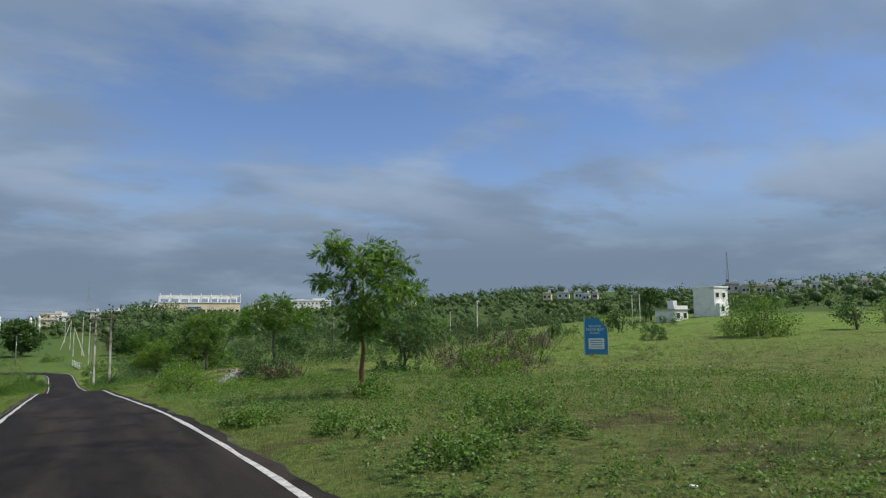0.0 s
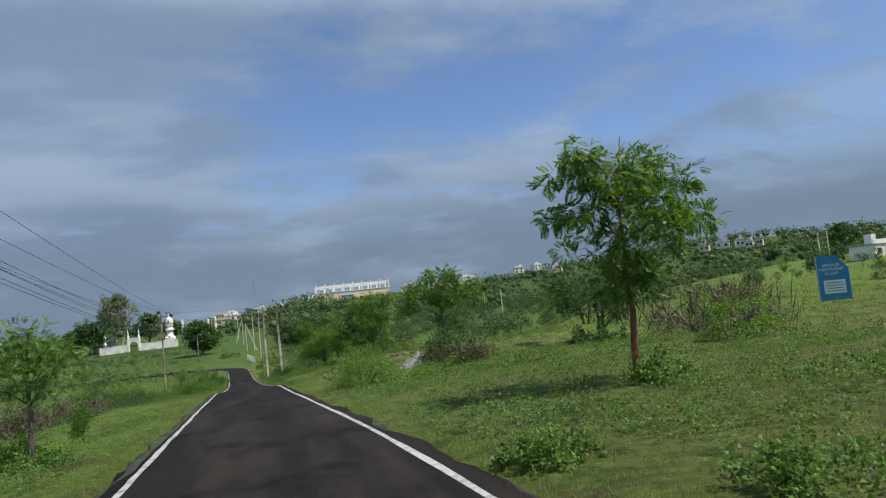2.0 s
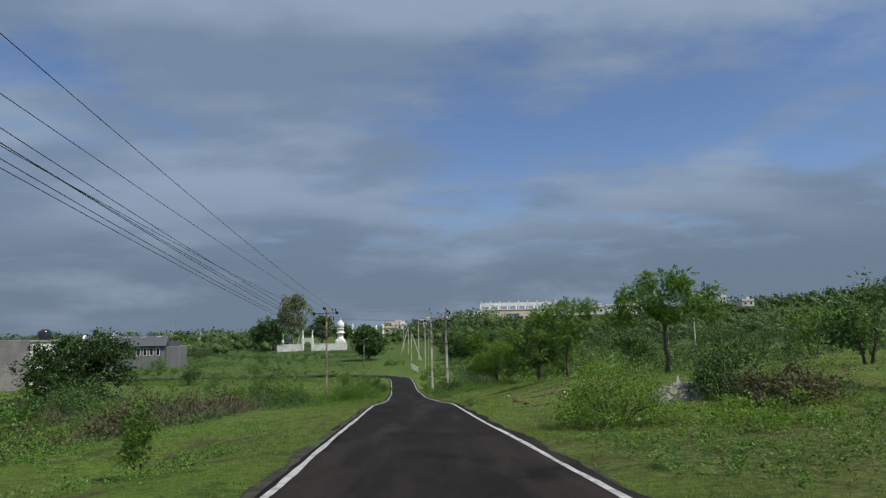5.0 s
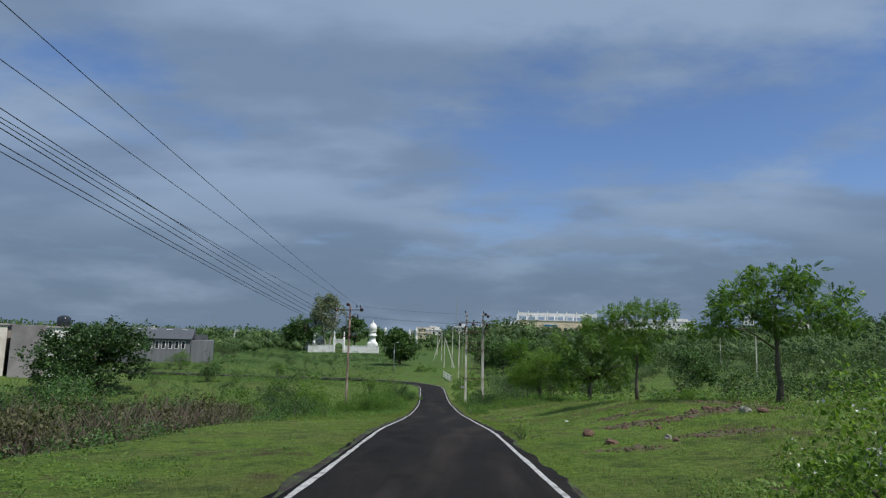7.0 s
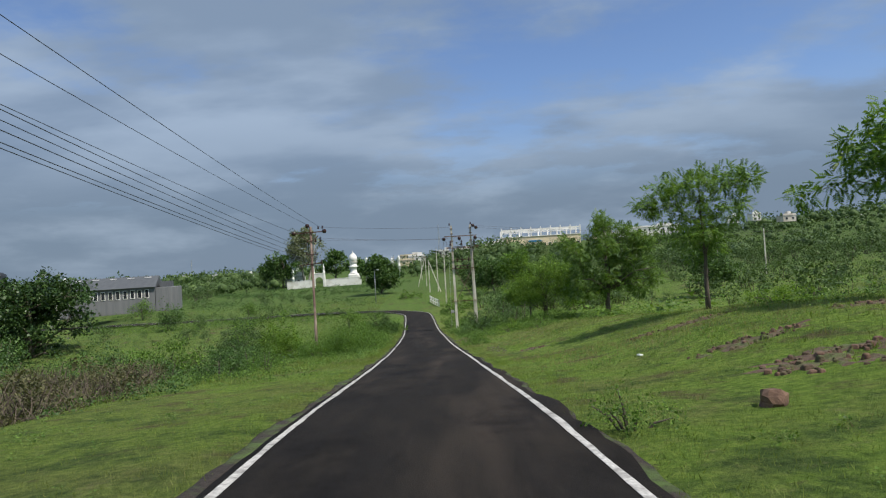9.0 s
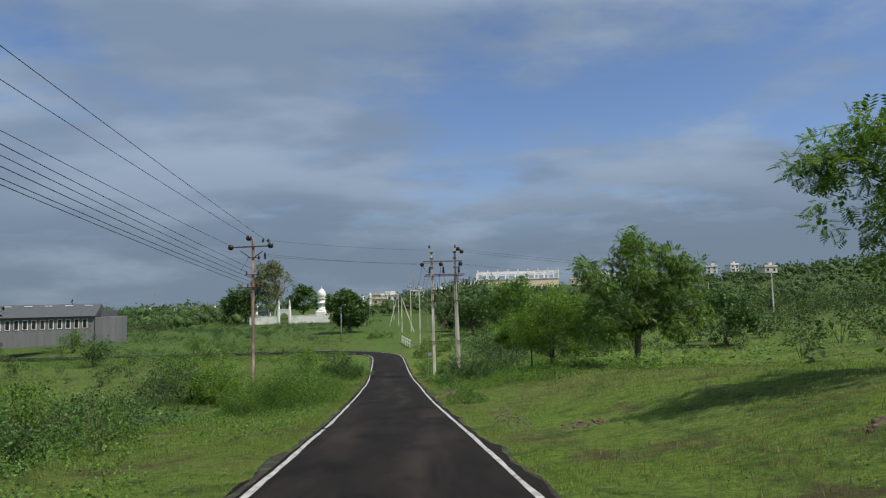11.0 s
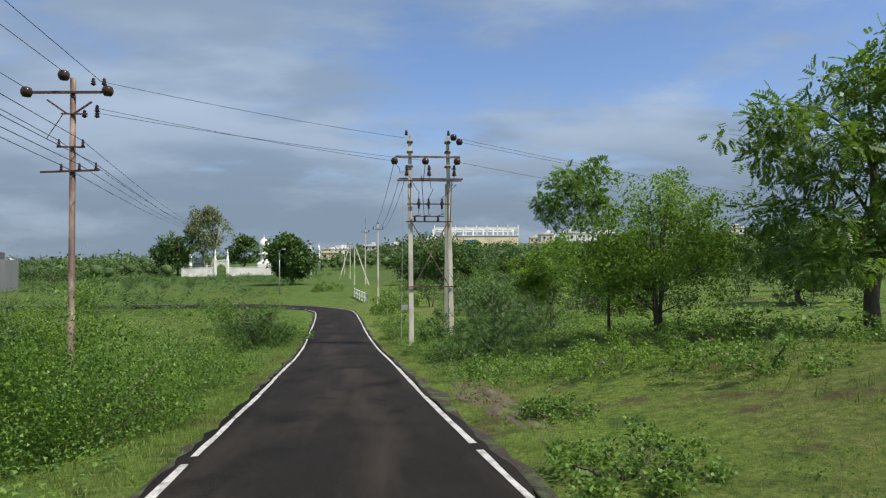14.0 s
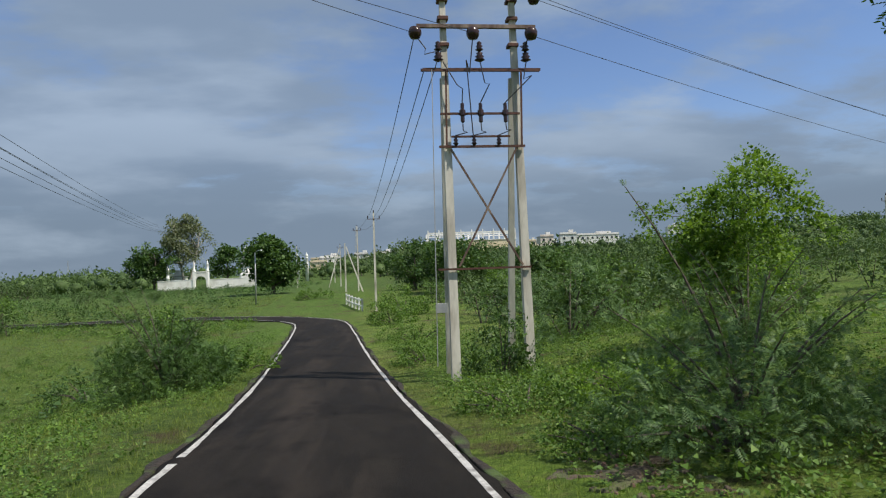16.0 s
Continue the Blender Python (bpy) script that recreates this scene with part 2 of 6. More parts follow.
M_BARK_PALE = mottled("bark_pale", (.22, .20, .17), (.46, .43, .38), 9, .85, stretch=(1, 1, .3), relief=.5, depth=.02, objects=True)
M_TWIG = mottled("dry_twigs", (.060, .047, .036), (.150, .120, .092), 30, .95, objects=True)
M_NEEM_DARK = leafy("leaf_neem_dark", (0.051, 0.110, 0.027), (0.102, 0.190, 0.043), (0.190, 0.302, 0.065), .42, .44)
M_NEEM = leafy("leaf_neem", (0.036, 0.088, 0.018), (0.078, 0.165, 0.030), (0.160, 0.285, 0.046), .42, .44, (0.28, 0.36, 0.05))
M_DARK = leafy("leaf_dark", (0.023, 0.057, 0.018), (0.051, 0.109, 0.030), (0.107, 0.192, 0.047), .5, .28)
M_MANGO = leafy("leaf_mango", (0.014, 0.036, 0.013), (0.032, 0.070, 0.022), (0.070, 0.125, 0.034), .42, .24)
M_MID = leafy("leaf_mid", (0.038, 0.087, 0.021), (0.092, 0.182, 0.034), (0.184, 0.305, 0.055), .5, .38)
M_LIGHT = leafy("leaf_light", (0.050, 0.112, 0.018), (0.120, 0.228, 0.034), (0.220, 0.350, 0.058), .5, .46)
M_ACACIA = leafy("leaf_acacia", (0.039, 0.086, 0.033), (0.079, 0.154, 0.055), (0.153, 0.248, 0.084), .55, .36)
M_EUCA = leafy("leaf_eucalyptus", (0.078, 0.107, 0.055), (0.147, 0.184, 0.099), (0.245, 0.274, 0.163), .5, .3)
M_BRUSH = leafy("leaf_dry_brush", (.045, .050, .022), (.090, .094, .042), (.155, .150, .076), .6, .3)
M_FAR = leafy("leaf_far_green", (0.040, 0.077, 0.028), (0.074, 0.132, 0.043), (0.129, 0.198, 0.062), .6, .28)
M_FAR_DARK = leafy("leaf_far_dark", (0.033, 0.065, 0.024), (0.061, 0.110, 0.035), (0.106, 0.170, 0.053), .6, .28)
M_WEED = leafy("leaf_weed", (0.034, 0.080, 0.016), (0.086, 0.172, 0.032), (0.175, 0.290, 0.056), .5, .38)
def grass_material():
    """Blades that turn olive where the meadow under them does."""
    m = leafy("grass_blade", (.068, .118, .020), (.146, .226, .038), (.242, .328, .066), .6, .4, (.32, .30, .13))
    nt = m.node_tree
    b = nt.nodes["Principled BSDF"]
    old = b.inputs["Base Color"].links[0].from_socket
    p = position(nt)
    col = mix(nt, ramp(nt, noise_of(nt, p, .36, 7, .66), [(.45, 0.0), (.64, .7)]), old, (.205, .202, .084))
    col = mix(nt, ramp(nt, noise_of(nt, p, .55, 8, .70, offset=(9, 4, 0)), [(.555, 0.0), (.64, .7)]), col, (.150, .115, .070))
    nt.links.new(col, b.inputs["Base Color"])
    return m


M_GRASS = grass_material()
M_DRYGRASS = leafy("dry_grass_blade", (0.120, 0.118, 0.056), (0.215, 0.200, 0.100), (0.330, 0.300, 0.170), .7, .45)
M_FLOWER = mottled("pale_flower", (.62, .62, .55), (.80, .80, .74), 40, .7)
M_CONCRETE = mottled("pole_concrete", (.52, .50, .44), (.72, .69, .61), 7, .85, stretch=(1, 1, .2), relief=.3, depth=.006, c3=(.30, .27, .22), scale2=2.2, objects=True)
M_RUST = mottled("rusty_steel", (.060, .030, .024), (.150, .072, .052), 14, .75, .3, relief=.4, depth=.004, objects=True)
M_REDSTEEL = mottled("red_oxide_paint", (.070, .042, .034), (.140, .084, .064), 9, .7, .1, stretch=(1, 1, .3), relief=.3, depth=.004, c3=(.30, .24, .19), scale2=2.5, objects=True)
M_PORCELAIN = mottled("brown_porcelain", (.018, .010, .010), (.060, .030, .025), 12, .18, objects=True)
M_WIRE = mottled("aluminium_wire", (.035, .035, .04), (.08, .08, .085), 5, .5, .6)
M_GALV = mottled("galvanised_steel", (.34, .35, .36), (.50, .51, .52), 6, .5, .5, objects=True)
M_WHITE = mottled("whitewash", (.76, .75, .72), (.86, .85, .83), 1.3, .85, c3=(.62, .60, .55), scale2=.5, relief=.2, depth=.02)
M_WHITEPAINT = mottled("white_rail_paint", (.62, .62, .60), (.80, .80, .78), 5, .5, c3=(.40, .36, .30), scale2=2.0)
M_CREAM = mottled("cream_plaster", (.74, .60, .40), (.84, .72, .52), .5, .85, c3=(.66, .55, .40), scale2=.2)
M_GREYWALL = mottled("grey_plaster", (.20, .19, .19), (.30, .28, .28), .7, .9, c3=(.16, .15, .15), scale2=.25)
M_SHEDWALL = mottled("shed_wall", (.13, .135, .145), (.19, .195, .205), .5, .9, stretch=(3, 3, .3))
M_SHEDROOF = mottled("shed_roof_sheet", (.060, .066, .074), (.10, .108, .118), .6, .7, stretch=(4, 1, 1))
M_PALEWALL = mottled("pale_plaster", (.58, .52, .46), (.72, .67, .60), .6, .85, c3=(.45, .40, .35), scale2=.3)
M_ROOFGREY = mottled("weathered_roof", (.22, .21, .20), (.36, .34, .32), 1.0, .9)
M_PANE = mottled("dark_glass", (.015, .018, .022), (.035, .04, .045), 2, .12)
M_OCHRE = mottled("ochre_plaster", (.52, .36, .16), (.64, .47, .24), .6, .85)
M_BLUE = mottled("blue_sign_paint", (.018, .190, .43), (.030, .250, .52), 2.5, .45, objects=True)
M_SIGNWHITE = mottled("sign_white", (.68, .70, .72), (.80, .81, .82), 6, .5, objects=True)
M_STONE = mottled("red_laterite", (.080, .046, .033), (.185, .112, .076), 9, .95, relief=.8, depth=.03, objects=True)
M_REDEARTH = mottled("red_earth", (.050, .034, .025), (.135, .088, .060), 9, .97, c3=(.075, .105, .03), scale2=2.2, relief=.9, depth=.05)
M_BAREEARTH = mottled("bare_earth", (.050, .038, .027), (.125, .092, .064), 8, .97, c3=(.090, .130, .034), scale2=3.4, relief=.9, depth=.05)
M_RUBBLE = mottled("rubble_stone", (.15, .14, .125), (.36, .34, .31), 8, .95, relief=.7, depth=.03, objects=True)
M_LITTER = mottled("white_plastic", (.70, .71, .72), (.82, .83, .84), 9, .4)


# --- the lie of the land: road line, road level, and the ground beside it ---
LINE_Y = (-60, 4, 12, 20, 28, 36, 44, 52, 60, 68, 76, 84, 92, 100, 108, 116, 124, 132, 138)
LINE_X = (4.6, 2.227, 1.997, 1.73, 1.368, 0.991, 0.666, 0.339, 0.004, -0.373, -0.815, -1.217, -1.621, -2.11, -2.64, -3.119, -3.675, -4.587, -6.2)
LEVEL_Y = (-60, 4, 14, 22, 27, 32, 37, 42, 47, 52, 58, 64, 70, 76, 82, 88, 95, 102, 110, 120, 136, 146, 166, 220, 262, 330, 420)
LEVEL_Z = (2.4, -0.338, -0.696, -1.157, -1.533, -1.868, -2.251, -2.606, -2.933, -3.406, -4.006, -4.553, -5.117, -5.614, -6.09, -6.479, -7.007, -7.329, -7.496, -7.653, -7.735, -7.621, -6.6, -6.3, -6.4, -5.2, -4)
HALF_Y, HALF_X = (10, 20, 30, 40, 50, 60, 70, 80, 90, 100, 110, 120, 130), (1.58, 1.591, 1.603, 1.612, 1.622, 1.63, 1.623, 1.614, 1.607, 1.599, 1.614, 1.65, 1.697)


def smooth(v, a, b):
    s = np.clip((v - a) / (b - a), 0, 1)
    return s * s * (3 - 2 * s)


def line_x(y):
    return np.interp(y, LINE_Y, LINE_X)


def level(y):
    return sum(np.interp(y + k, LEVEL_Y, LEVEL_Z) for k in (-2, 0, 2)) / 3


def wobble(x, y, size, seed):
    a = seed * 1.7
    return (np.sin(x / size + a) * np.cos(y / size * 1.13 - a) + .5 * np.sin((x + y * .7) / size * 2.1 + 2 * a)
            + .35 * np.cos((x * .6 - y) / size * 3.7 - a)) / 1.85


def ground_z(x, y):
    """The level of the ground at x, y (numpy)."""
    x, y = np.asarray(x, float), np.asarray(y, float)
    d = x - line_x(y)
    road = level(y)
    # right of the road: a low bank, then a meadow that climbs away from it
    bank = np.interp(y, (0, 25, 40, 47, 54, 62, 75, 90, 100, 112, 150), (.2, .2, .5, .8, 1.1, 1.2, 1.05, .9, .8, .4, .0))
    near_r = road + bank * smooth(d, 2.8, 10)
    meadow = -1.75 + .040 * (np.clip(x, -40, 125) - 30) - 4.6 * smooth(y, 55, 120) * (1 - .8 * smooth(x, 40, 140))
    far_r = near_r + (meadow - near_r) * smooth(d, 12, 40)
    # left of the road: a verge, then a fall to the low field
    field = np.interp(y, (-60, 20, 60, 100, 140, 260, 400), (-4.5, -5.2, -5.6, -6.4, -7.6, -6.8, -6.0))
    far_l = road - .15 * smooth(-d, 1.8, 5) + (field - road) * smooth(-d, 5.5, 20)
    # a brushy hollow below the verge
    hollow = 2.6 * np.exp(-((y - 100) / 22) ** 2) * smooth(-d, 3, 13) * (1 - smooth(-x, 52, 76))
    # dips in the verge round the young sapling and the tall shrub
    hollow = hollow + .45 * np.exp(-((x + 4.2) / 1.5) ** 2 - ((y - 32.6) / 3.2) ** 2)
    hollow = hollow + .5 * np.exp(-((x + 6.2) / 2.4) ** 2 - ((y - 80.0) / 4.0) ** 2)
    z = np.where(d > 0, far_r, far_l - hollow)
    # the country beyond
    beyond = smooth(y, 130, 200)
    plain = np.interp(y, LEVEL_Y, LEVEL_Z) + .012 * np.clip(x, -100, 200)
    z = z + (plain - z) * beyond
    z = z + 10 * np.exp(-((x - 70) / 110) ** 2 - ((y - 430) / 90) ** 2)
    z = z + 34 * np.exp(-((x - 520) / 260) ** 2 - ((y - 640) / 220) ** 2)
    z = z + 15 * np.exp(-((x - 330) / 85) ** 2 - ((y - 190) / 140) ** 2)
    z = z + 8.0 * np.exp(-((x - 270) / 110) ** 2 - ((y - 370) / 200) ** 2)
    rough = smooth(np.abs(d), 2.2, 7)
    z = z + rough * (.10 * wobble(x, y, 2.6, 1) + .22 * wobble(x, y, 9.0, 2) * smooth(np.abs(d), 5, 14))
    return z


# --- building blocks ---
class Geo:
    """Vertices and faces gathered for one mesh."""

    def __init__(self):
        self.v, self.f = [], []

    def add(self, verts, faces):
        k = len(self.v)
        self.v.extend(tuple(float(c) for c in p) for p in verts)
        self.f.extend(tuple(i + k for i in q) for q in faces)
        return self

    def box(self, centre, size, turn=0.0, taper=1.0, edge=None):
        """A box with chamfered upright and top edges."""
        hx, hy, hz = (s / 2 for s in size)
        e = min(hx, hy, hz) * .25 if edge is None else edge
        c, s = math.cos(radians(turn)), math.sin(radians(turn))
        rows = []
        for z, k, inset in ((-hz, 1.0, 0), (hz - e, taper, 0), (hz, taper, e)):
            x, y = hx * k - inset, hy * k - inset
            for px, py in ((-x + e, -y), (x - e, -y), (x, -y + e), (x, y - e), (x - e, y), (-x + e, y), (-x, y - e), (-x, -y + e)):
                rows.append((centre[0] + px * c - py * s, centre[1] + px * s + py * c, centre[2] + z))
        faces = [tuple(range(7, -1, -1)), tuple(range(16, 24))]
        for r in (0, 8):
            faces += [(r + i, r + (i + 1) % 8, r + 8 + (i + 1) % 8, r + 8 + i) for i in range(8)]
        return self.add(rows, faces)

    def tube(self, path, radii, sides=6, square=False):
        """A tube along points, closed at both ends."""
        path = [Vector(p) for p in path]
        if isinstance(radii, (int, float)):
            radii = [radii] * len(path)
        verts, n = [], len(path)
        side = None
        for i, (p, r) in enumerate(zip(path, radii)):
            d = (path[min(i + 1, n - 1)] - path[max(i - 1, 0)]).normalized()
            if side is None:
                side = d.cross(Vector((0, 1, 0)) if abs(d.y) < .9 else Vector((1, 0, 0))).normalized()
            side = (side - d * side.dot(d)).normalized()
            other = d.cross(side)
            for k in range(sides):
                a = 2 * math.pi * (k + (.5 if square else 0)) / sides
                verts.append(p + (side * math.cos(a) + other * math.sin(a)) * r)
        faces = [tuple(range(sides - 1, -1, -1)), tuple(range((n - 1) * sides, n * sides))]
        for i in range(n - 1):
            a = i * sides
            faces += [(a + k, a + (k + 1) % sides, a + sides + (k + 1) % sides, a + sides + k) for k in range(sides)]
        return self.add(verts, faces)

    def lathe(self, centre, profile, sides=12):
        """Turned round the upright axis: (radius, height) pairs."""
        return self.tube([(centre[0], centre[1], centre[2] + h + 1e-5 * i) for i, (r, h) in enumerate(profile)], [max(r, .001) for r, h in profile], sides)

    def mesh(self, name, mat, smooth=False):
        me = bpy.data.meshes.new(name)
        me.from_pydata(self.v, [], self.f)
        me.materials.append(mat)
        if smooth:
            me.polygons.foreach_set("use_smooth", [True] * len(me.polygons))
        me.update()
        return me


def part(name, geo, mat, parent, label="", smooth=False):
    """One mesh object under a thing or under a part."""
    ob = new(name, geo if isinstance(geo, bpy.types.Mesh) else geo.mesh(name, mat, smooth))
    ob.parent = parent
    return tagged(ob, label)


def thing(name, at, label, category, group="", turn=0.0, scale=1.0):
    ob = new(name)
    ob.matrix_basis = pose(*at, 0, 0, turn) @ Matrix.Scale(scale, 4)
    return tagged(ob, label, category, group)


def gz(x, y):
    return float(ground_z(x, y))


def on_ground(x, y, sink=0.0):
    return (x, y, gz(x, y) - sink)


# --- leaves by the thousand ---
def leaf_mesh(name, verts, faces, mat):
    me = bpy.data.meshes.new(name)
    n = len(faces)
    me.vertices.add(len(verts))
    me.vertices.foreach_set("co", np.asarray(verts, np.float32).ravel())
    size = faces.shape[1]
    me.loops.add(n * size)
    me.loops.foreach_set("vertex_index", np.asarray(faces, np.int32).ravel())
    me.polygons.add(n)
    me.polygons.foreach_set("loop_start", np.arange(0, n * size, size, dtype=np.int32))
    me.update(calc_edges=True)
    me.materials.append(mat)
    return me


def unit(v):
    return v / np.maximum(np.linalg.norm(v, axis=-1, keepdims=True), 1e-6)


def scatter(template, faces, places, ways, ups, sizes):
    """Copies of a small shape: x across, y along its way, z out of its face."""
    along = unit(ways)
    across = unit(np.cross(along, ups))
    out = np.cross(across, along)
    t = np.asarray(template, float)
    s = np.asarray(sizes)[:, None, None]
    v = places[:, None, :] + s * (t[None, :, 0:1] * across[:, None, :] + t[None, :, 1:2] * along[:, None, :] + t[None, :, 2:3] * out[:, None, :])
    f = np.asarray(faces)[None] + (np.arange(len(places)) * len(t))[:, None, None]
    return v.reshape(-1, 3), f.reshape(-1, f.shape[2])


LEAF = ([(0, 0, 0), (.24, .45, .05), (0, 1, -.08), (-.24, .45, .05)], [(0, 1, 2, 3)])
BROAD = ([(0, 0, 0), (.42, .42, .08), (0, 1, -.12), (-.42, .42, .08)], [(0, 1, 2, 3)])
TRI = ([(-.34, .1, 0), (.40, .30, .06), (.02, 1, -.06)], [(0, 1, 2)])
TWIG = ([(-.004, 0, 0), (.004, 0, 0), (.009, .55, .02), (0, 1, .0)], [(0, 1, 2), (0, 2, 3)])
BLADE = ([(-.055, 0, 0), (.055, 0, 0), (0, 1, .18)], [(0, 1, 2)])


def pinnate(pairs=5, wide=.075, droop=.25):
    """A feathered leaf: leaflets in pairs along a stalk."""
    v, f = [], []
    for i in range(pairs):
        y = .18 + .75 * i / pairs
        for s in (-1, 1):
            l = .36 * (1 - .45 * abs(i / pairs - .4))
            k = len(v)
            z = -droop * y * y
            v += [(0, y, z), (s * l * .5 + wide * .3, y + .08 - wide * .5, z - .01), (s * l, y + .17, z - .07), (s * l * .45 - wide * .3, y + .10 + wide * .7, z - .01)]
            f.append((k, k + 1, k + 2, k + 3) if s > 0 else (k + 3, k + 2, k + 1, k))
    return v, f


FEATHER = pinnate()
FERN = pinnate(6, .05, .1)
NEEM = pinnate(5, .11, .32)


def rand_dirs(rng, n):
    return unit(rng.normal(size=(n, 3)))


def leaves_at(rng, centres, radii, per, size, shape, lift=.2, hang=0.0, inner=9, cap=9.0):
    """Leaves turned outward round clump centres; broad quads added inside the clump block light."""
    n = len(centres) * per
    c, r = np.repeat(centres, per, 0), np.repeat(radii, per)
    d = rand_dirs(rng, n)
    p = c + d * (r * rng.uniform(.25, 1.0, n) ** .6)[:, None] * (1, 1, .72)
    w = unit(d + rng.normal(0, .55, (n, 3)) + (0, 0, lift - hang))
    u = unit(np.array((0, 0, 1.0)) + rng.normal(0, .45, (n, 3)))
    v, f = scatter(shape[0], shape[1], p, w, u, rng.uniform(.65, 1.25, n) * size)
    # added blocker quads, hidden by the outer leaves, darken the clump's interior
    k = len(centres) * inner
    if k:
        c, r = np.repeat(centres, inner, 0), np.repeat(radii, inner)
        p = c + rand_dirs(rng, k) * (r * rng.uniform(.0, .62, k))[:, None] * (1, 1, .7)
        v2, f2 = scatter(*BROAD, p, rand_dirs(rng, k), rand_dirs(rng, k), np.minimum(r * rng.uniform(.28, .5, k), cap * rng.uniform(.7, 1.2, k)))
        if f.shape[1] == 3:
            f2 = np.concatenate([f2[:, :3], f2[:, [0, 2, 3]]])
        f = np.concatenate([f, f2 + len(v)])
        v = np.concatenate([v, v2])
    return v, f


def grow(seed, height, bare, crown, trunk_r, clumps, per, leaf, shape, lean=(0, 0), limbs=6, stems=1, clump_r=None, flat=1.0, hang=0.0, hollow=.35, targets=None, inner=9):
    """A trunk with limbs as one Geo, and its leaves. bare: height of the first limb; crown: its radius."""
    rng = np.random.default_rng(seed)
    wood = Geo()
    mid = (bare + height) / 2
    half = (height - bare) / 2
    k = clump_r or crown * .32
    # where the clumps of leaves sit: an uneven crown with gaps
    c = []
    lobes = rand_dirs(rng, 7) * rng.uniform(.45, .8, (7, 1))
    while len(c) < clumps:
        base = lobes[rng.integers(7)] if rng.random() < .75 else rand_dirs(rng, 1)[0] * .8
        q = base + rng.normal(0, .27, 3)
        l = np.linalg.norm(q)
        if hollow < l < 1.04:
            c.append(q)
    c = np.array(c)
    c[:, 2] = c[:, 2] * flat
    if targets:
        lobes = np.array([targets[i % len(targets)] for i in range(clumps)])
    shift = np.array((lean[0], lean[1], 0)) * (height / 2)
    cen = c * (crown - k * .5, crown - k * .5, half - k * .4) + (0, 0, mid) + shift
    if targets:
        cen = np.stack([lobes[:, 0], rng.normal(0, crown * .32, clumps), lobes[:, 1]], -1) + rng.normal(0, k * .36, (clumps, 3)) * (1, .6, .8)
    forks = []
    for s in range(stems):
        a = 2 * math.pi * s / max(stems, 1) + rng.uniform(0, 1)
        off = np.array((math.cos(a), math.sin(a), 0)) * (0 if stems == 1 else trunk_r * 2.0)
        tip = np.array((0, 0, mid + half * .35)) + shift + off * (0 if stems == 1 else 5)
        path, rad = [], []
        for i in range(7):
            u = i / 6
            p = off + (tip - off) * u + np.array((*rng.normal(0, trunk_r * .5 * (0 < i), 2), 0))
            path.append(p)
            rad.append(trunk_r * (1.25 - .95 * u) if i else trunk_r * 1.5)
        path[0] = path[0] - (0, 0, .25)
        wood.tube(path, rad, 8)
        forks += [(p, r) for p, r in zip(path, rad) if p[2] >= bare * .85]
    forks = forks or [(path[-2], rad[-2])]
    # limbs reach for clumps; twigs branch from limbs
    order = rng.permutation(clumps)
    nodes = list(forks)
    for j, i in enumerate(order):
        target = cen[i]
        pool = forks if j < limbs * stems else nodes
        best = min(pool, key=lambda n: np.linalg.norm(target - n[0]) + 1.2 * max(0, n[0][2] - target[2] + .1 * height))
        a, r0 = best
        r1 = max(r0 * .55, trunk_r * .07)
        bend = (target - a) * .5 + np.array((0, 0, .10 * np.linalg.norm(target - a)))
        pts = [a, a + bend * .55, a + bend * 1.15, target]
        rs = [r1, r1 * .8, r1 * .55, r1 * .25]
        wood.tube(pts, rs, 5)
        nodes += [(pts[1], rs[1]), (pts[2], rs[2])]
    leaves = leaves_at(rng, cen, k * rng.uniform(.7, 1.2, clumps), per, leaf, shape, hang=hang, inner=inner, cap=.15 if height < 8 else 9.0)
    return wood, leaves


def tree(name, at, label, leafmat, barkmat=None, turn=0.0, category="tree", group="", crownlabel="", **how):
    t = thing(name, at, label, category, group, turn)
    wood, leaves = grow(**how)
    part("trunk", wood, barkmat or M_BARK, t, smooth=True)
    part("crown", leaf_mesh("crown", *leaves, leafmat), leafmat, t, crownlabel)
    return t


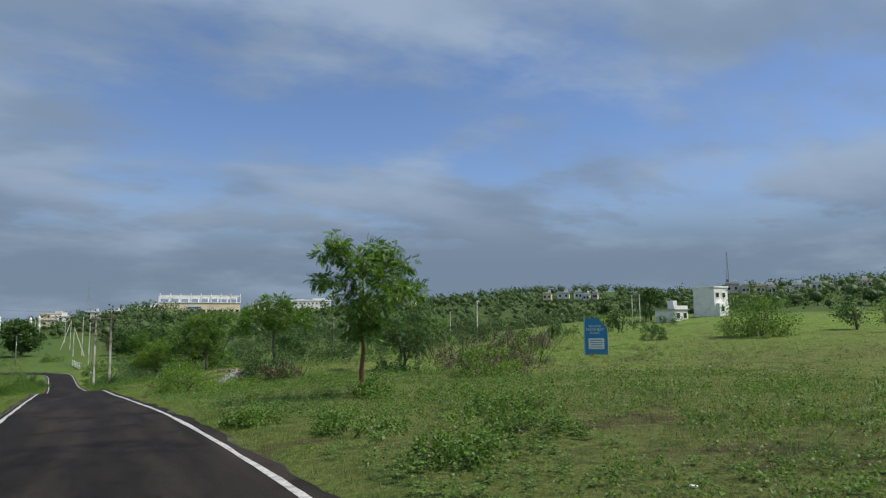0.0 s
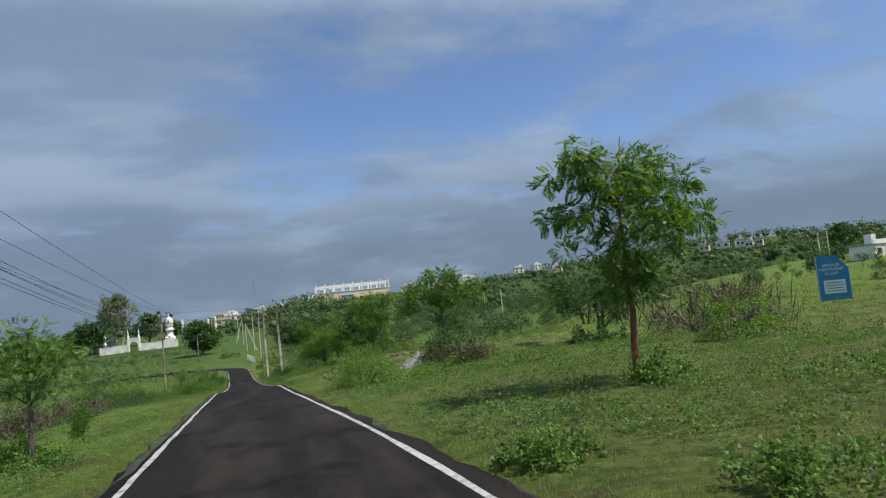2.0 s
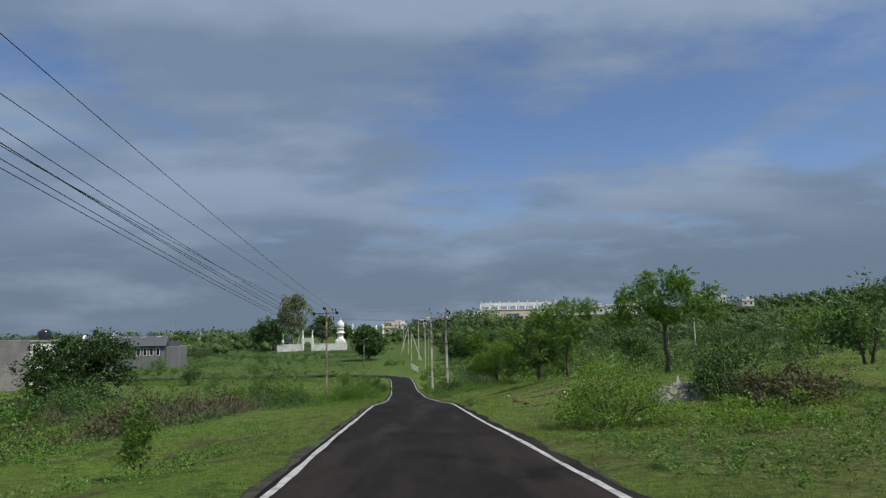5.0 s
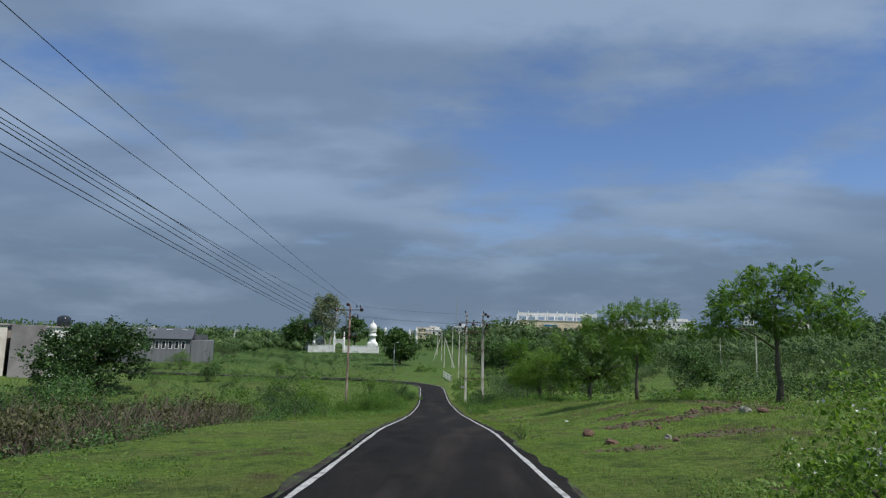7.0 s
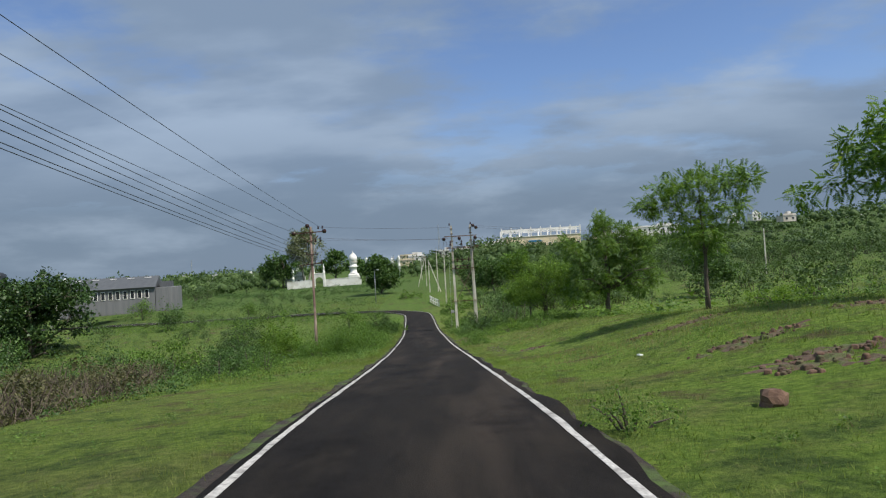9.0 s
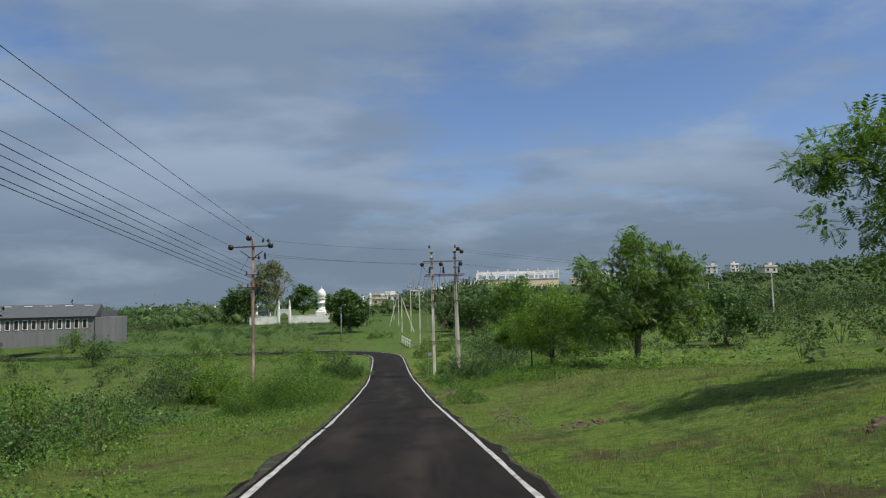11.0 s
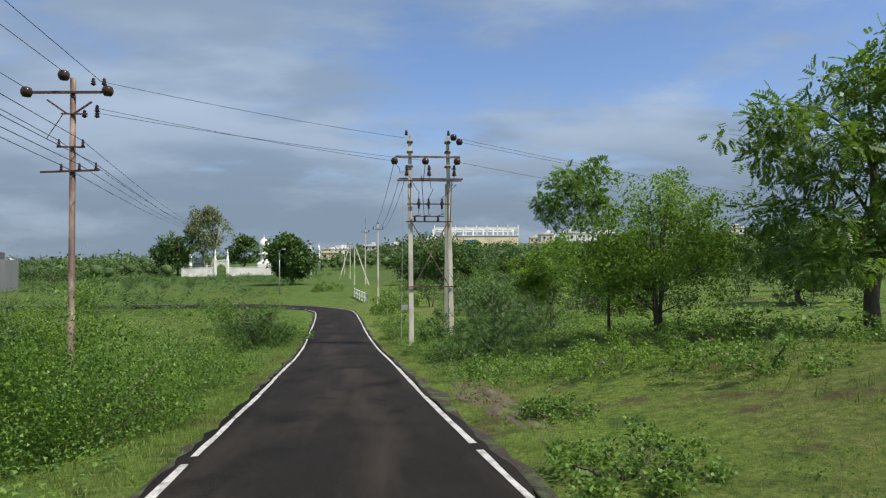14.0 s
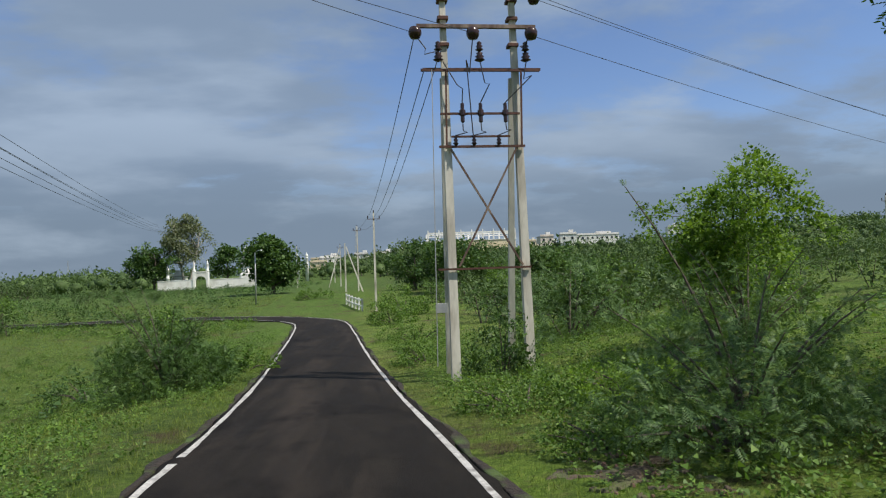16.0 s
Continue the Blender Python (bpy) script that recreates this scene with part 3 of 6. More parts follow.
def bush(name, at, label, leafmat, seed, wide, high, clumps, per, leaf, shape=LEAF, category="shrub", group="", stems=7, twigmat=None, squash=1.0, fill=.25, inner=7):
    """A shrub of many thin stems from the ground with leaves to its foot."""
    rng = np.random.default_rng(seed)
    t = thing(name, at, label, category, group)
    c = []
    while len(c) < clumps:
        a, r = rng.uniform(0, 2 * math.pi), math.sqrt(rng.random())
        z = rng.uniform(.08, 1.0) * (1 - .55 * r * r) * rng.uniform(.65, 1.2)
        c.append((math.cos(a) * r * wide / 2, math.sin(a) * r * wide / 2 * squash, z * high))
    c = np.array(c)
    for i in rng.permutation(clumps)[:stems]:
        p = c[i]
        foot = np.array((p[0] * .15, p[1] * .15, -.1))
        part("stem", Geo().tube([foot, foot * .4 + p * .5 + (0, 0, .1 * high), p], [.016 + .006 * wide, .012 + .003 * wide, .005], 5), twigmat or M_BARK, t)
    leaves = leaves_at(rng, c, np.full(clumps, (.12 if shape is FERN else fill if wide < 1.7 or high < .8 else .17) * min(wide, high * 1.4)) * rng.uniform(.5, 1.2, clumps), int(per * .85), leaf, shape, inner=5 if shape is FERN else 8, cap=.05 if shape is FERN else max(.04, 1.25 * leaf))
    if twigmat:
        # bare twigs standing up through the tangle
        k = 420
        b = np.stack([rng.uniform(-.5, .5, k) * wide, rng.uniform(-.5, .5, k) * wide, rng.uniform(-.05, .3, k) * high], -1)
        twigs = scatter(*TWIG, b, unit(np.concatenate([rng.normal(0, .6, (k, 2)), np.ones((k, 1))], 1)), rand_dirs(rng, k), rng.uniform(.25, .8, k) * high)
        part("twig_tangle", leaf_mesh("twig_tangle", *twigs, twigmat), twigmat, t, "bare grey-brown twigs")
    part("foliage", leaf_mesh("foliage", *leaves, leafmat), leafmat, t)
    return t


# --- the land ---
def steps(*runs):
    out = []
    for a, b, s in runs:
        out += list(np.arange(a, b, s))
    return np.array(out + [runs[-1][1]])


xs = steps((-3000, -600, 200), (-600, -150, 30), (-150, -40, 6), (-40, -12, 1.6), (-12, 14, .45), (14, 40, 1.6), (40, 160, 6), (160, 700, 30), (700, 3000, 200))
ys = steps((-800, -100, 100), (-100, -10, 10), (-10, 110, .7), (110, 170, 1.6), (170, 320, 6), (320, 900, 30), (900, 4000, 250))
gx, gy = np.meshgrid(xs, ys)
gx = gx + np.where(np.abs(gy - 70) < 90, line_x(gy), line_x(np.clip(gy, -60, 138)) * 0) * (np.abs(gx) < 60)
gzz = ground_z(gx, gy)
# keep the ground under the road's bed
gzz = gzz - .06 * np.clip((2.6 - np.abs(gx - line_x(gy))) / .6, 0, 1) * (gy < 150)
nx, ny = len(xs), len(ys)
idx = np.arange(nx * ny).reshape(ny, nx)
quads = np.stack([idx[:-1, :-1], idx[:-1, 1:], idx[1:, 1:], idx[1:, :-1]], -1).reshape(-1, 4)
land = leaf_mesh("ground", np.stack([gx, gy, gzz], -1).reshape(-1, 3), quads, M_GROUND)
land.polygons.foreach_set("use_smooth", [True] * len(land.polygons))
tagged(new("ground", land), "uneven green meadow with olive patches and bare earth", "ground", kind="structure")

# the road's centre line: straight down the slope, then round to the left
road_pts = [(float(line_x(y)), float(y)) for y in np.arange(-40, 128, .4)]
for k in range(1, 40):
    x, y = road_pts[-1]
    h = math.radians(8 + 84 * min(k / 22, 1))
    road_pts.append((x - math.sin(h), y + math.cos(h)))
for k in range(60):
    x, y = road_pts[-1]
    road_pts.append((x - 1.0, y + .03))


def half_road(y):
    return float(np.interp(y, HALF_Y, HALF_X))


def ribbon(a_off, b_off, lift, ragged=0.0, seed=0, cuts=1, thick=.05, skip=None, lie=False):
    """A strip that follows the road between two offsets from its centre line (given as functions of y)."""
    rng = random.Random(seed)
    g = Geo()
    rows = []
    for i, (x, y) in enumerate(road_pts):
        x0, y0 = road_pts[max(i - 1, 0)]
        x1, y1 = road_pts[min(i + 1, len(road_pts) - 1)]
        n = Vector((y1 - y0, x0 - x1)).normalized()
        z = float(level(y)) if y < 150 else gz(x, y)
        row = []
        a, b = a_off(y), b_off(y)
        if ragged:
            a += ragged * (.3 if abs(a) < abs(b) else 1.0) * rng.uniform(-.7, .7)
            b += ragged * (math.sin(y * 1.9 + seed) + math.sin(y * .83 + 2 * seed) + rng.uniform(-1, 1)) / 2
        for j in range(cuts + 1):
            o = a + (b - a) * j / cuts
            px, py = x + n.x * o, y + n.y * o
            row.append((px, py, gz(px, py) + lift if lie else z + lift - .012 * abs(o)))
        row = [(row[0][0], row[0][1], row[0][2] - thick)] + row + [(row[-1][0], row[-1][1], row[-1][2] - thick)]
        rows.append(row)
    w = len(rows[0])
    faces = []
    for i in range(len(rows) - 1):
        if skip and skip(i, rng):
            continue
        faces += [(i * w + j, i * w + j + 1, (i + 1) * w + j + 1, (i + 1) * w + j) for j in range(w - 1)]
    return g.add([p for r in rows for p in r], faces)


road = new("road", ribbon(lambda y: -half_road(y) - (.24 if y < 62 else .14), lambda y: half_road(y) + (.24 if y < 62 else .14), .03, .10, 3, 8).mesh("road", M_ASPHALT, True))
tagged(road, "narrow dark worn asphalt road with pale edge lines", "road", kind="structure")
for side, nm in ((-1, "left"), (1, "right")):
    ln = ribbon(lambda y: side * half_road(y) - .042, lambda y: side * half_road(y) + .042, .036, .016, 5 + side, 1, .004,
                (lambda i, r, s=side: road_pts[i][1] > 58 and (i * 7919) % 97 < (3 if s < 0 else 1)))
    tagged(new("edge_line", ln.mesh("edge_line", M_LINE)), "worn white painted line along the road's edge", "road marking", kind="structure")
    sh = ribbon(lambda y: side * (half_road(y) + .12), lambda y: side * (half_road(y) + (.27 if y < 62 else .21) + ((.18 + .10 * math.sin(y * 1.1) + .06 * math.sin(y * 2.7)) * math.exp(-((y - 83) / 6) ** 2) if side > 0 else 0)), .004, .08, 9 + side, 4, .05, None, True)
    tagged(new("shoulder", sh.mesh("shoulder", M_SHOULDER, True)), "crumbling dark earth shoulder beside the asphalt", "road shoulder", kind="structure")


# --- poles and wires ---
def insulator(parent, at, r=.11, big=False):
    g = Geo()
    if big:
        g.lathe((at[0], at[1], at[2] - r), [(.02, 0), (r * .7, r * .12), (r, r * .7), (r * 1.02, r * 1.2), (r * .8, r * 1.75), (.03, r * 2)], 14)
    else:
        g.lathe(at, [(.02, 0), (r * .55, .02), (r, .05), (r * .5, .09), (r * .85, .13), (r * .45, .17), (r * .65, .21), (.02, .25)], 10)
    return part("insulator", g, M_PORCELAIN, parent, smooth=True)


def bar(parent, name, a, b, w=.05, mat=None, label=""):
    return part(name, Geo().tube([a, b], w * .7, 4, True), mat or M_RUST, parent, label)


def wire(a, b, sag, label="sagging bare overhead power wire between poles", r=.012, n=22):
    a, b = Vector(a), Vector(b)
    pts = [a.lerp(b, i / n) - Vector((0, 0, 4 * sag * (i / n) * (1 - i / n))) for i in range(n + 1)]
    ob = new("overhead_wire", Geo().tube(pts, r, 4).mesh("overhead_wire", M_WIRE))
    return tagged(ob, label, "power line", "overhead wires")


def two_pole_structure(x, y):
    """Switching structure: two concrete poles with back struts, steel cross-arms, fuses and insulators."""
    z0 = gz(x, y) + .36
    t = thing("pole_structure", (x, y, z0), "twin concrete power pole structure with rusty steel cross-arms", "power pole")
    H, W = 9.05, .90
    for s in (-1, 1):
        top, foot = (-.80, -.76) if s < 0 else (W, W + .16)
        part("pole", Geo().tube([(foot, 0, -1.0), (foot * .5 + top * .5, 0, H / 2), (top, 0, H)], [.155, .13, .095], 4, True), M_CONCRETE, t, "weathered square concrete pole")
        part("back_strut", Geo().tube([(foot + .08 * -s, 1.9, -1.0), (top - .03, .16, 6.9)], [.12, .085], 4, True), M_CONCRETE, t, "leaning concrete strut")
        for h in (7.65, 8.3, 8.75):
            part("clamp", Geo().box((top, 0, h), (.26, .26, .08)), M_RUST, t)
    bar(t, "cross_arm", (-1.45, -.14, 8.07), (1.45, -.14, 8.07), .085, M_REDSTEEL, "rusty steel channel arm")
    bar(t, "cross_arm", (-1.38, -.16, 7.0), (1.50, -.16, 7.0), .06)
    bar(t, "cross_arm", (-1.30, .16, 7.12), (1.62, .16, 7.12), .06)
    bar(t, "fuse_bar", (-.95, -.16, 5.95), (.98, -.16, 5.95), .05)
    bar(t, "fuse_bar", (-.70, -.16, 5.40), (.72, -.16, 5.40), .045)
    bar(t, "tie_bar", (-1.0, -.16, 5.16), (1.08, -.16, 5.16), .055)
    bar(t, "tie_bar", (-1.12, -.16, 2.25), (1.12, -.16, 2.25), .05)
    bar(t, "brace", (-.72, -.15, 5.1), (.92, -.15, 2.3), .045, M_REDSTEEL)
    bar(t, "brace", (.86, -.17, 5.1), (-.62, -.17, 2.3), .045, M_REDSTEEL)
    bar(t, "hanger", (-.78, -.17, 7.0), (-.82, -.17, 5.16), .04)
    bar(t, "hanger", (1.05, -.17, 7.0), (1.0, -.17, 5.16), .04)
    bar(t, "earth_strip", (-1.12, -.2, 7.0), (-1.22, -.25, 0), .02, M_GALV, "thin galvanised earthing strip")
    for px in (-1.50, -.12, 1.30):
        insulator(t, (px, -.30, 7.85), .155, True)
    for px, pz in ((1.15, 8.95), (1.42, 8.75)):
        insulator(t, (px, -.22, pz), .15, True)
    for px in (-.95, .05, 1.18):
        insulator(t, (px, -.16, 7.2), .13)
        insulator(t, (px, -.16, 7.45), .10)
    for px in (-.95, .95):
        insulator(t, (px, 0, H), .09)
    for px in (-.42, .02, .62):
        part("fuse", Geo().lathe((px, -.2, 5.72), [(.02, 0), (.05, .03), (.05, .16), (.075, .18), (.075, .30), (.045, .32), (.045, .46), (.02, .48)], 8), M_PORCELAIN, t)
        insulator(t, (px - .18, -.18, 5.18), .07)
    for a, b, c in (((-.85, -.2, 7.2), (-.42, -.35, 6.5), (-.42, -.2, 6.2)), ((.05, -.2, 7.2), (.22, -.4, 6.6), (.02, -.2, 6.2)), ((1.18, -.2, 7.2), (1.25, -.4, 6.8), (.62, -.2, 6.2)),
                    ((-.42, -.2, 5.7), (-.35, -.4, 5.45), (-.6, -.2, 5.42)), ((.02, -.2, 5.7), (.1, -.4, 5.45), (-.16, -.2, 5.42)), ((.62, -.2, 5.7), (.7, -.4, 5.5), (.44, -.2, 5.42)),
                    ((-1.5, -.3, 7.8), (-1.3, -.4, 7.3), (-.95, -.2, 7.45)), ((-.12, -.3, 7.8), (-.3, -.3, 7.2), (-.18, -.2, 5.42)), ((1.3, -.3, 7.8), (1.0, -.4, 7.5), (1.18, -.2, 7.5))):
        part("jumper_wire", Geo().tube([a, tuple((p + 2 * q + r) / 4 for p, q, r in zip(a, b, c)), b, c], .014, 4), M_WIRE, t)
    part("notice_plate", Geo().box((-1.08, -.2, 1.35), (.28, .03, .22)), M_GALV, t)
    return t, z0


def steel_pole(x, y):
    """Old red-oxide steel pole with a high line on top and four low wires below."""
    z0 = gz(x, y)
    t = thing("steel_pole", (x, y, z0), "rust-red steel power pole with three cross-arms", "power pole")
    H = 2.45 - z0
    part("shaft", Geo().tube([(0, 0, -.5), (0, 0, 2.6), (.01, 0, 2.62), (.01, 0, H)], [.13, .12, .10, .085], 10), M_REDSTEEL, t, smooth=True)
    bar(t, "cross_arm", (-1.25, -.1, H - .5), (1.12, -.1, H - .44), .075)
    bar(t, "cross_arm", (-.42, -.1, H - 2.2), (.42, -.1, H - 2.2), .05)
    bar(t, "cross_arm", (-.9, -.1, H - 3.0), (.86, -.1, H - 2.92), .06)
    bar(t, "bracket", (-.72, -.1, H - .72), (-.12, -.1, H - 1.15), .05)
    bar(t, "bracket", (.62, -.1, H - .76), (.08, -.1, H - 1.15), .05)
    bar(t, "bracket", (-.3, -.1, H - 1.15), (.5, -.1, H - 1.15), .045)
    bar(t, "stay", (-.22, -.12, H - 1.15), (-.72, -.12, H - 1.95), .02)
    for px, pz in ((-1.3, H - .5), (-.2, H + .05), (1.12, H - .42)):
        insulator(t, (px, -.16, pz), .17, True)
    for px, pz in ((.62, H - .12), (.95, H - .12), (.74, H - .98), (.74, H - 1.15), (.36, H - 1.15)):
        insulator(t, (px, 0, pz - .1), .09)
    pins = [(-.36, H - 2.2), (.36, H - 2.2), (-.28, H - 2.98), (.26, H - 2.95), (.76, H - 2.93)]
    for px, pz in pins:
        insulator(t, (px, -.1, pz), .06)
    return t, z0, H, pins


def concrete_pole(x, y, h, arm=True, strut=None, label="slim grey concrete power pole on the green slope"):
    t = thing("power_pole", (x, y, gz(x, y)), label, "power pole", "concrete poles beside the track")
    part("shaft", Geo().tube([(0, 0, -.4), (0, 0, h)], [.14, .09], 4, True), M_CONCRETE, t)
    if arm:
        bar(t, "cross_arm", (-.55, -.08, h - .55), (.55, -.08, h - .55), .05)
        for px in (-.5, .5):
            insulator(t, (px, -.08, h - .5), .07)
        insulator(t, (0, 0, h), .07)
    if strut:
        part("strut", Geo().tube([(strut, -.6, -.4), (strut * .06, 0, h * .93)], [.12, .09], 4, True), M_CONCRETE, t, "leaning concrete strut")
    return t


def street_lamp(x, y, h):
    t = thing("street_lamp", (x, y, gz(x, y)), "thin galvanised street lamp post with a small head", "lamp post")
    part("post", Geo().tube([(0, 0, -.4), (0, 0, h * .5), (0, 0, h)], [.085, .07, .05], 8), M_GALV, t, smooth=True)
    part("arm", Geo().tube([(0, 0, h - .1), (.12, -.1, h + .18), (.42, -.3, h + .26)], .03, 6), M_GALV, t)
    part("lamp_head", Geo().box((.6, -.42, h + .26), (.46, .2, .09), -35), M_SIGNWHITE, t)
    return t


H_AT, LP_AT = (1.93, 98.2), (-9.93, 90.6)
hs, hz0 = two_pole_structure(*H_AT)
lp, lz0, LH, pins = steel_pole(*LP_AT)
concrete_pole(-.15, 139.6, 8.5)
concrete_pole(-2.0, 170.0, 8.6)
concrete_pole(-3.6, 168.0, 6.3, False, 2.3)
concrete_pole(-5.6, 203.0, 7.6, True, -2.2)
concrete_pole(-9.5, 262.0, 8.0)
concrete_pole(-14.6, 215.0, 8.2, label="old dark wooden-looking pole with a bracket")
street_lamp(-12.8, 155.0, 5.6)
for px, py, h in ((50.0, 86.4, 6.6), (105.2, 113.2, 6.3), (107.2, 113.0, 6.3), (49.0, 140.0, 7.0), (62.0, 190.0, 7.0), (90.0, 170.0, 7.0)):
    concrete_pole(px, py, h, True, label="far concrete power pole among the scrub")
# wires that come over the verge from a pole behind, and go on past the steel pole
BACK, ON = Vector((-6.8, 4.0, 8.7)), Vector((-36.0, 205.0, 7.0))
base = Vector((*LP_AT, lz0))
for (dx, dz), sag in zip([(-1.3, LH - .4), (-.2, LH + .15), (1.12, LH - .3)] + [(p[0], p[1] + .2) for p in pins], (.9, .7, .9, .9, 1.1, 1.0, 1.2, 1.2)):
    a = base + Vector((dx, -.1, dz))
    drop = dz - LH
    wire(BACK + Vector((dx, 0, drop * .5 - (1.1 if drop > -.45 and dx < 0 else .15))), a, sag * .75)
    if dz < LH - 1.5:
        wire(a, ON + Vector((dx, 0, drop)), .8)
hb = Vector((*H_AT, hz0))
for (dx, dz), (hx, hz) in (((.95, LH - .1), (-1.0, 8.9)), ((.8, LH - .95), (-1.4, 7.85)), ((.8, LH - 1.1), (-.12, 7.9))):
    wire(base + Vector((dx, 0, dz)), hb + Vector((hx, -.2, hz)), .10, r=.008)
for hx, hz, far in ((1.15, 8.95, (44, 118, .4)), (1.42, 8.75, (44.6, 117, .0)), (1.3, 7.85, (43.5, 117.5, -.8))):
    wire(hb + Vector((hx, -.2, hz)), Vector(far), .5, r=.008)
p2 = Vector((-.15, 139.6, gz(-.15, 139.6)))
for hx, hz, px in ((-1.5, 7.85, -.5), (-1.3, 7.0, 0), (-.95, 7.3, .5)):
    wire(hb + Vector((hx, 0, hz)), p2 + Vector((px, -.1, 8.1)), .6)
for px in (-.5, .5):
    wire(p2 + Vector((px, -.1, 8.1)), Vector((-2.0 + px, 170, gz(-2, 170) + 8.2)), .4)


# --- roadside things ---
def guard_rail():
    a, b = Vector((-3.0, 149.6)), Vector((-1.35, 140.4))
    t = thing("guard_rail", on_ground(a.x, a.y), "white painted post-and-rail guard at the road bend", "railing")
    z0 = gz(a.x, a.y)
    pts = []
    for i in range(6):
        p = a.lerp(b, i / 5)
        z = gz(p.x, p.y) - z0
        pts.append((p.x - a.x, p.y - a.y, z))
        part("post", Geo().box((p.x - a.x, p.y - a.y, z + .4), (.16, .16, 1.4)), M_WHITEPAINT, t)
    for h in (.45, .95):
        part("rail", Geo().tube([(x, y, z + h) for x, y, z in pts], .075, 6), M_WHITEPAINT, t)
    return t


def text_mesh(words, size, mat):
    cu = bpy.data.curves.new("lettering", "FONT")
    cu.body, cu.size, cu.align_x, cu.extrude = words, size, "CENTER", .004
    ob = bpy.data.objects.new("lettering", cu)
    scene.collection.objects.link(ob)
    dg = bpy.context.evaluated_depsgraph_get()
    me = bpy.data.meshes.new_from_object(ob.evaluated_get(dg))
    bpy.data.objects.remove(ob)
    me.materials.clear()
    me.materials.append(mat)
    return me


def sign_board(x, y, turn):
    t = thing("sign_board", on_ground(x, y), "blue painted sign board on two thin posts in the grass", "sign", turn=turn)
    W, B, T = 1.55, .05, 2.62
    g = Geo()
    out = [(-W / 2, B), (W / 2, B), (W / 2, T - .75), (W / 2 - .62, T), (-W / 2, T)]
    g.add([(px, -.025, pz) for px, pz in out] + [(px, .025, pz) for px, pz in out], [(0, 1, 2, 3, 4), (9, 8, 7, 6, 5)] + [(i, i + 5, (i + 1) % 5 + 5, (i + 1) % 5) for i in range(5)])
    part("board", g, M_BLUE, t)
    for s in (-1, 1):
        part("post", Geo().tube([(s * (W / 2 + .03), .05, -.4), (s * (W / 2 + .03), .05, T + .02 if s < 0 else T - .7)], .04, 6), M_GALV, t)
    for words, z in (("SEWAGE", 1.98), ("TREATMENT", 1.74), ("PLANT", 1.50)):
        o = part("lettering", text_mesh(words, .23, M_SIGNWHITE), M_SIGNWHITE, t, "white capital letters")
        o.matrix_basis = pose(-.08, -.032, z, 90, 0, 0)
    g = Geo().box((.0, -.032, .82), (1.1, .012, .76))
    part("panel", g, M_SIGNWHITE, t, "white panel with a faded drawing")
    for i, (w, z) in enumerate(((.85, 1.05), (.95, .9), (.75, .74), (.9, .58))):
        part("print_bar", Geo().box((.0, -.041, z), (w, .006, .05)), M_ROOFGREY if i % 2 else M_BLUE, t)
    return t


def stone(name, at, size, seed, mat, label, category="rock", group=""):
    rng = random.Random(seed)
    bm = bmesh.new()
    bmesh.ops.create_icosphere(bm, subdivisions=2, radius=.5)
    for v in bm.verts:
        k = 1 + .62 * noise.noise(v.co * 3.4 + Vector((seed, 0, 0))) + .10 * rng.uniform(-1, 1)
        v.co = Vector((v.co.x * size[0] * k, v.co.y * size[1] * k, max(v.co.z, -.3) * size[2] * k))
    me = bpy.data.meshes.new(name)
    bm.to_mesh(me)
    bm.free()
    me.materials.append(mat)
    ob = new(name, me)
    ob.matrix_basis = pose(at[0], at[1], at[2] + size[2] * .15, 0, 0, rng.uniform(0, 360))
    return tagged(ob, label, category, group)


def pile(name, x, y, wide, deep, high, n, seed, mats, label, sizes=(.08, .3)):
    """A heap: a rough mound with its stones as parts."""
    rng = random.Random(seed)
    t = thing(name, on_ground(x, y), label, "heap")
    g = Geo()
    rings, seg = 20, 56
    verts, faces = [], []
    for i in range(rings + 1):
        r = i / rings
        for k in range(seg):
            a = 2 * math.pi * k / seg
            f = 1 + .6 * noise.noise(Vector((math.cos(a) * 1.7, math.sin(a) * 1.7, seed * 1.3))) + .4 * noise.noise(Vector((math.cos(a) * 5, math.sin(a) * 5, seed * 2.3)))
            px, py = math.cos(a) * r * f * wide / 2, math.sin(a) * r * f * deep / 2
            h = high * (1 - r * r) * (1 + .9 * noise.noise(Vector((px * 1.9, py * 1.9, seed))) + .8 * noise.noise(Vector((px * 5.5, py * 5.5, seed)))) * .8
            verts.append((px, py, gz(x + px, y + py) - gz(x, y) + (h + (0 if high > .2 else .055 * noise.noise(Vector((px * 2.7, py * 2.7, seed * 3.1))) + .04 * noise.noise(Vector((px * 6.3, py * 6.3, seed))) - .02) if i < rings else -.08)))
    for i in range(rings):
        faces += [(i * seg + k, i * seg + (k + 1) % seg, (i + 1) * seg + (k + 1) % seg, (i + 1) * seg + k) for k in range(seg)]
    part("mound", g.add(verts, faces), mats[0], t, smooth=True)
    for i in range(n):
        a, r = rng.uniform(0, 6.28), math.sqrt(rng.random()) * .95
        px, py = math.cos(a) * r * wide / 2, math.sin(a) * r * deep / 2
        s = rng.uniform(*sizes)
        g = Geo()
        h = high * (1 - r * r) * .75 + gz(x + px, y + py) - gz(x, y)
        g.box((px, py, h), (s * rng.uniform(.7, 1.4), s * rng.uniform(.7, 1.2), s * rng.uniform(.5, .9)), rng.uniform(0, 90), rng.uniform(.5, .9), s * .12)
        part("stone", g, mats[1 + i % (len(mats) - 1)], t)
    return t


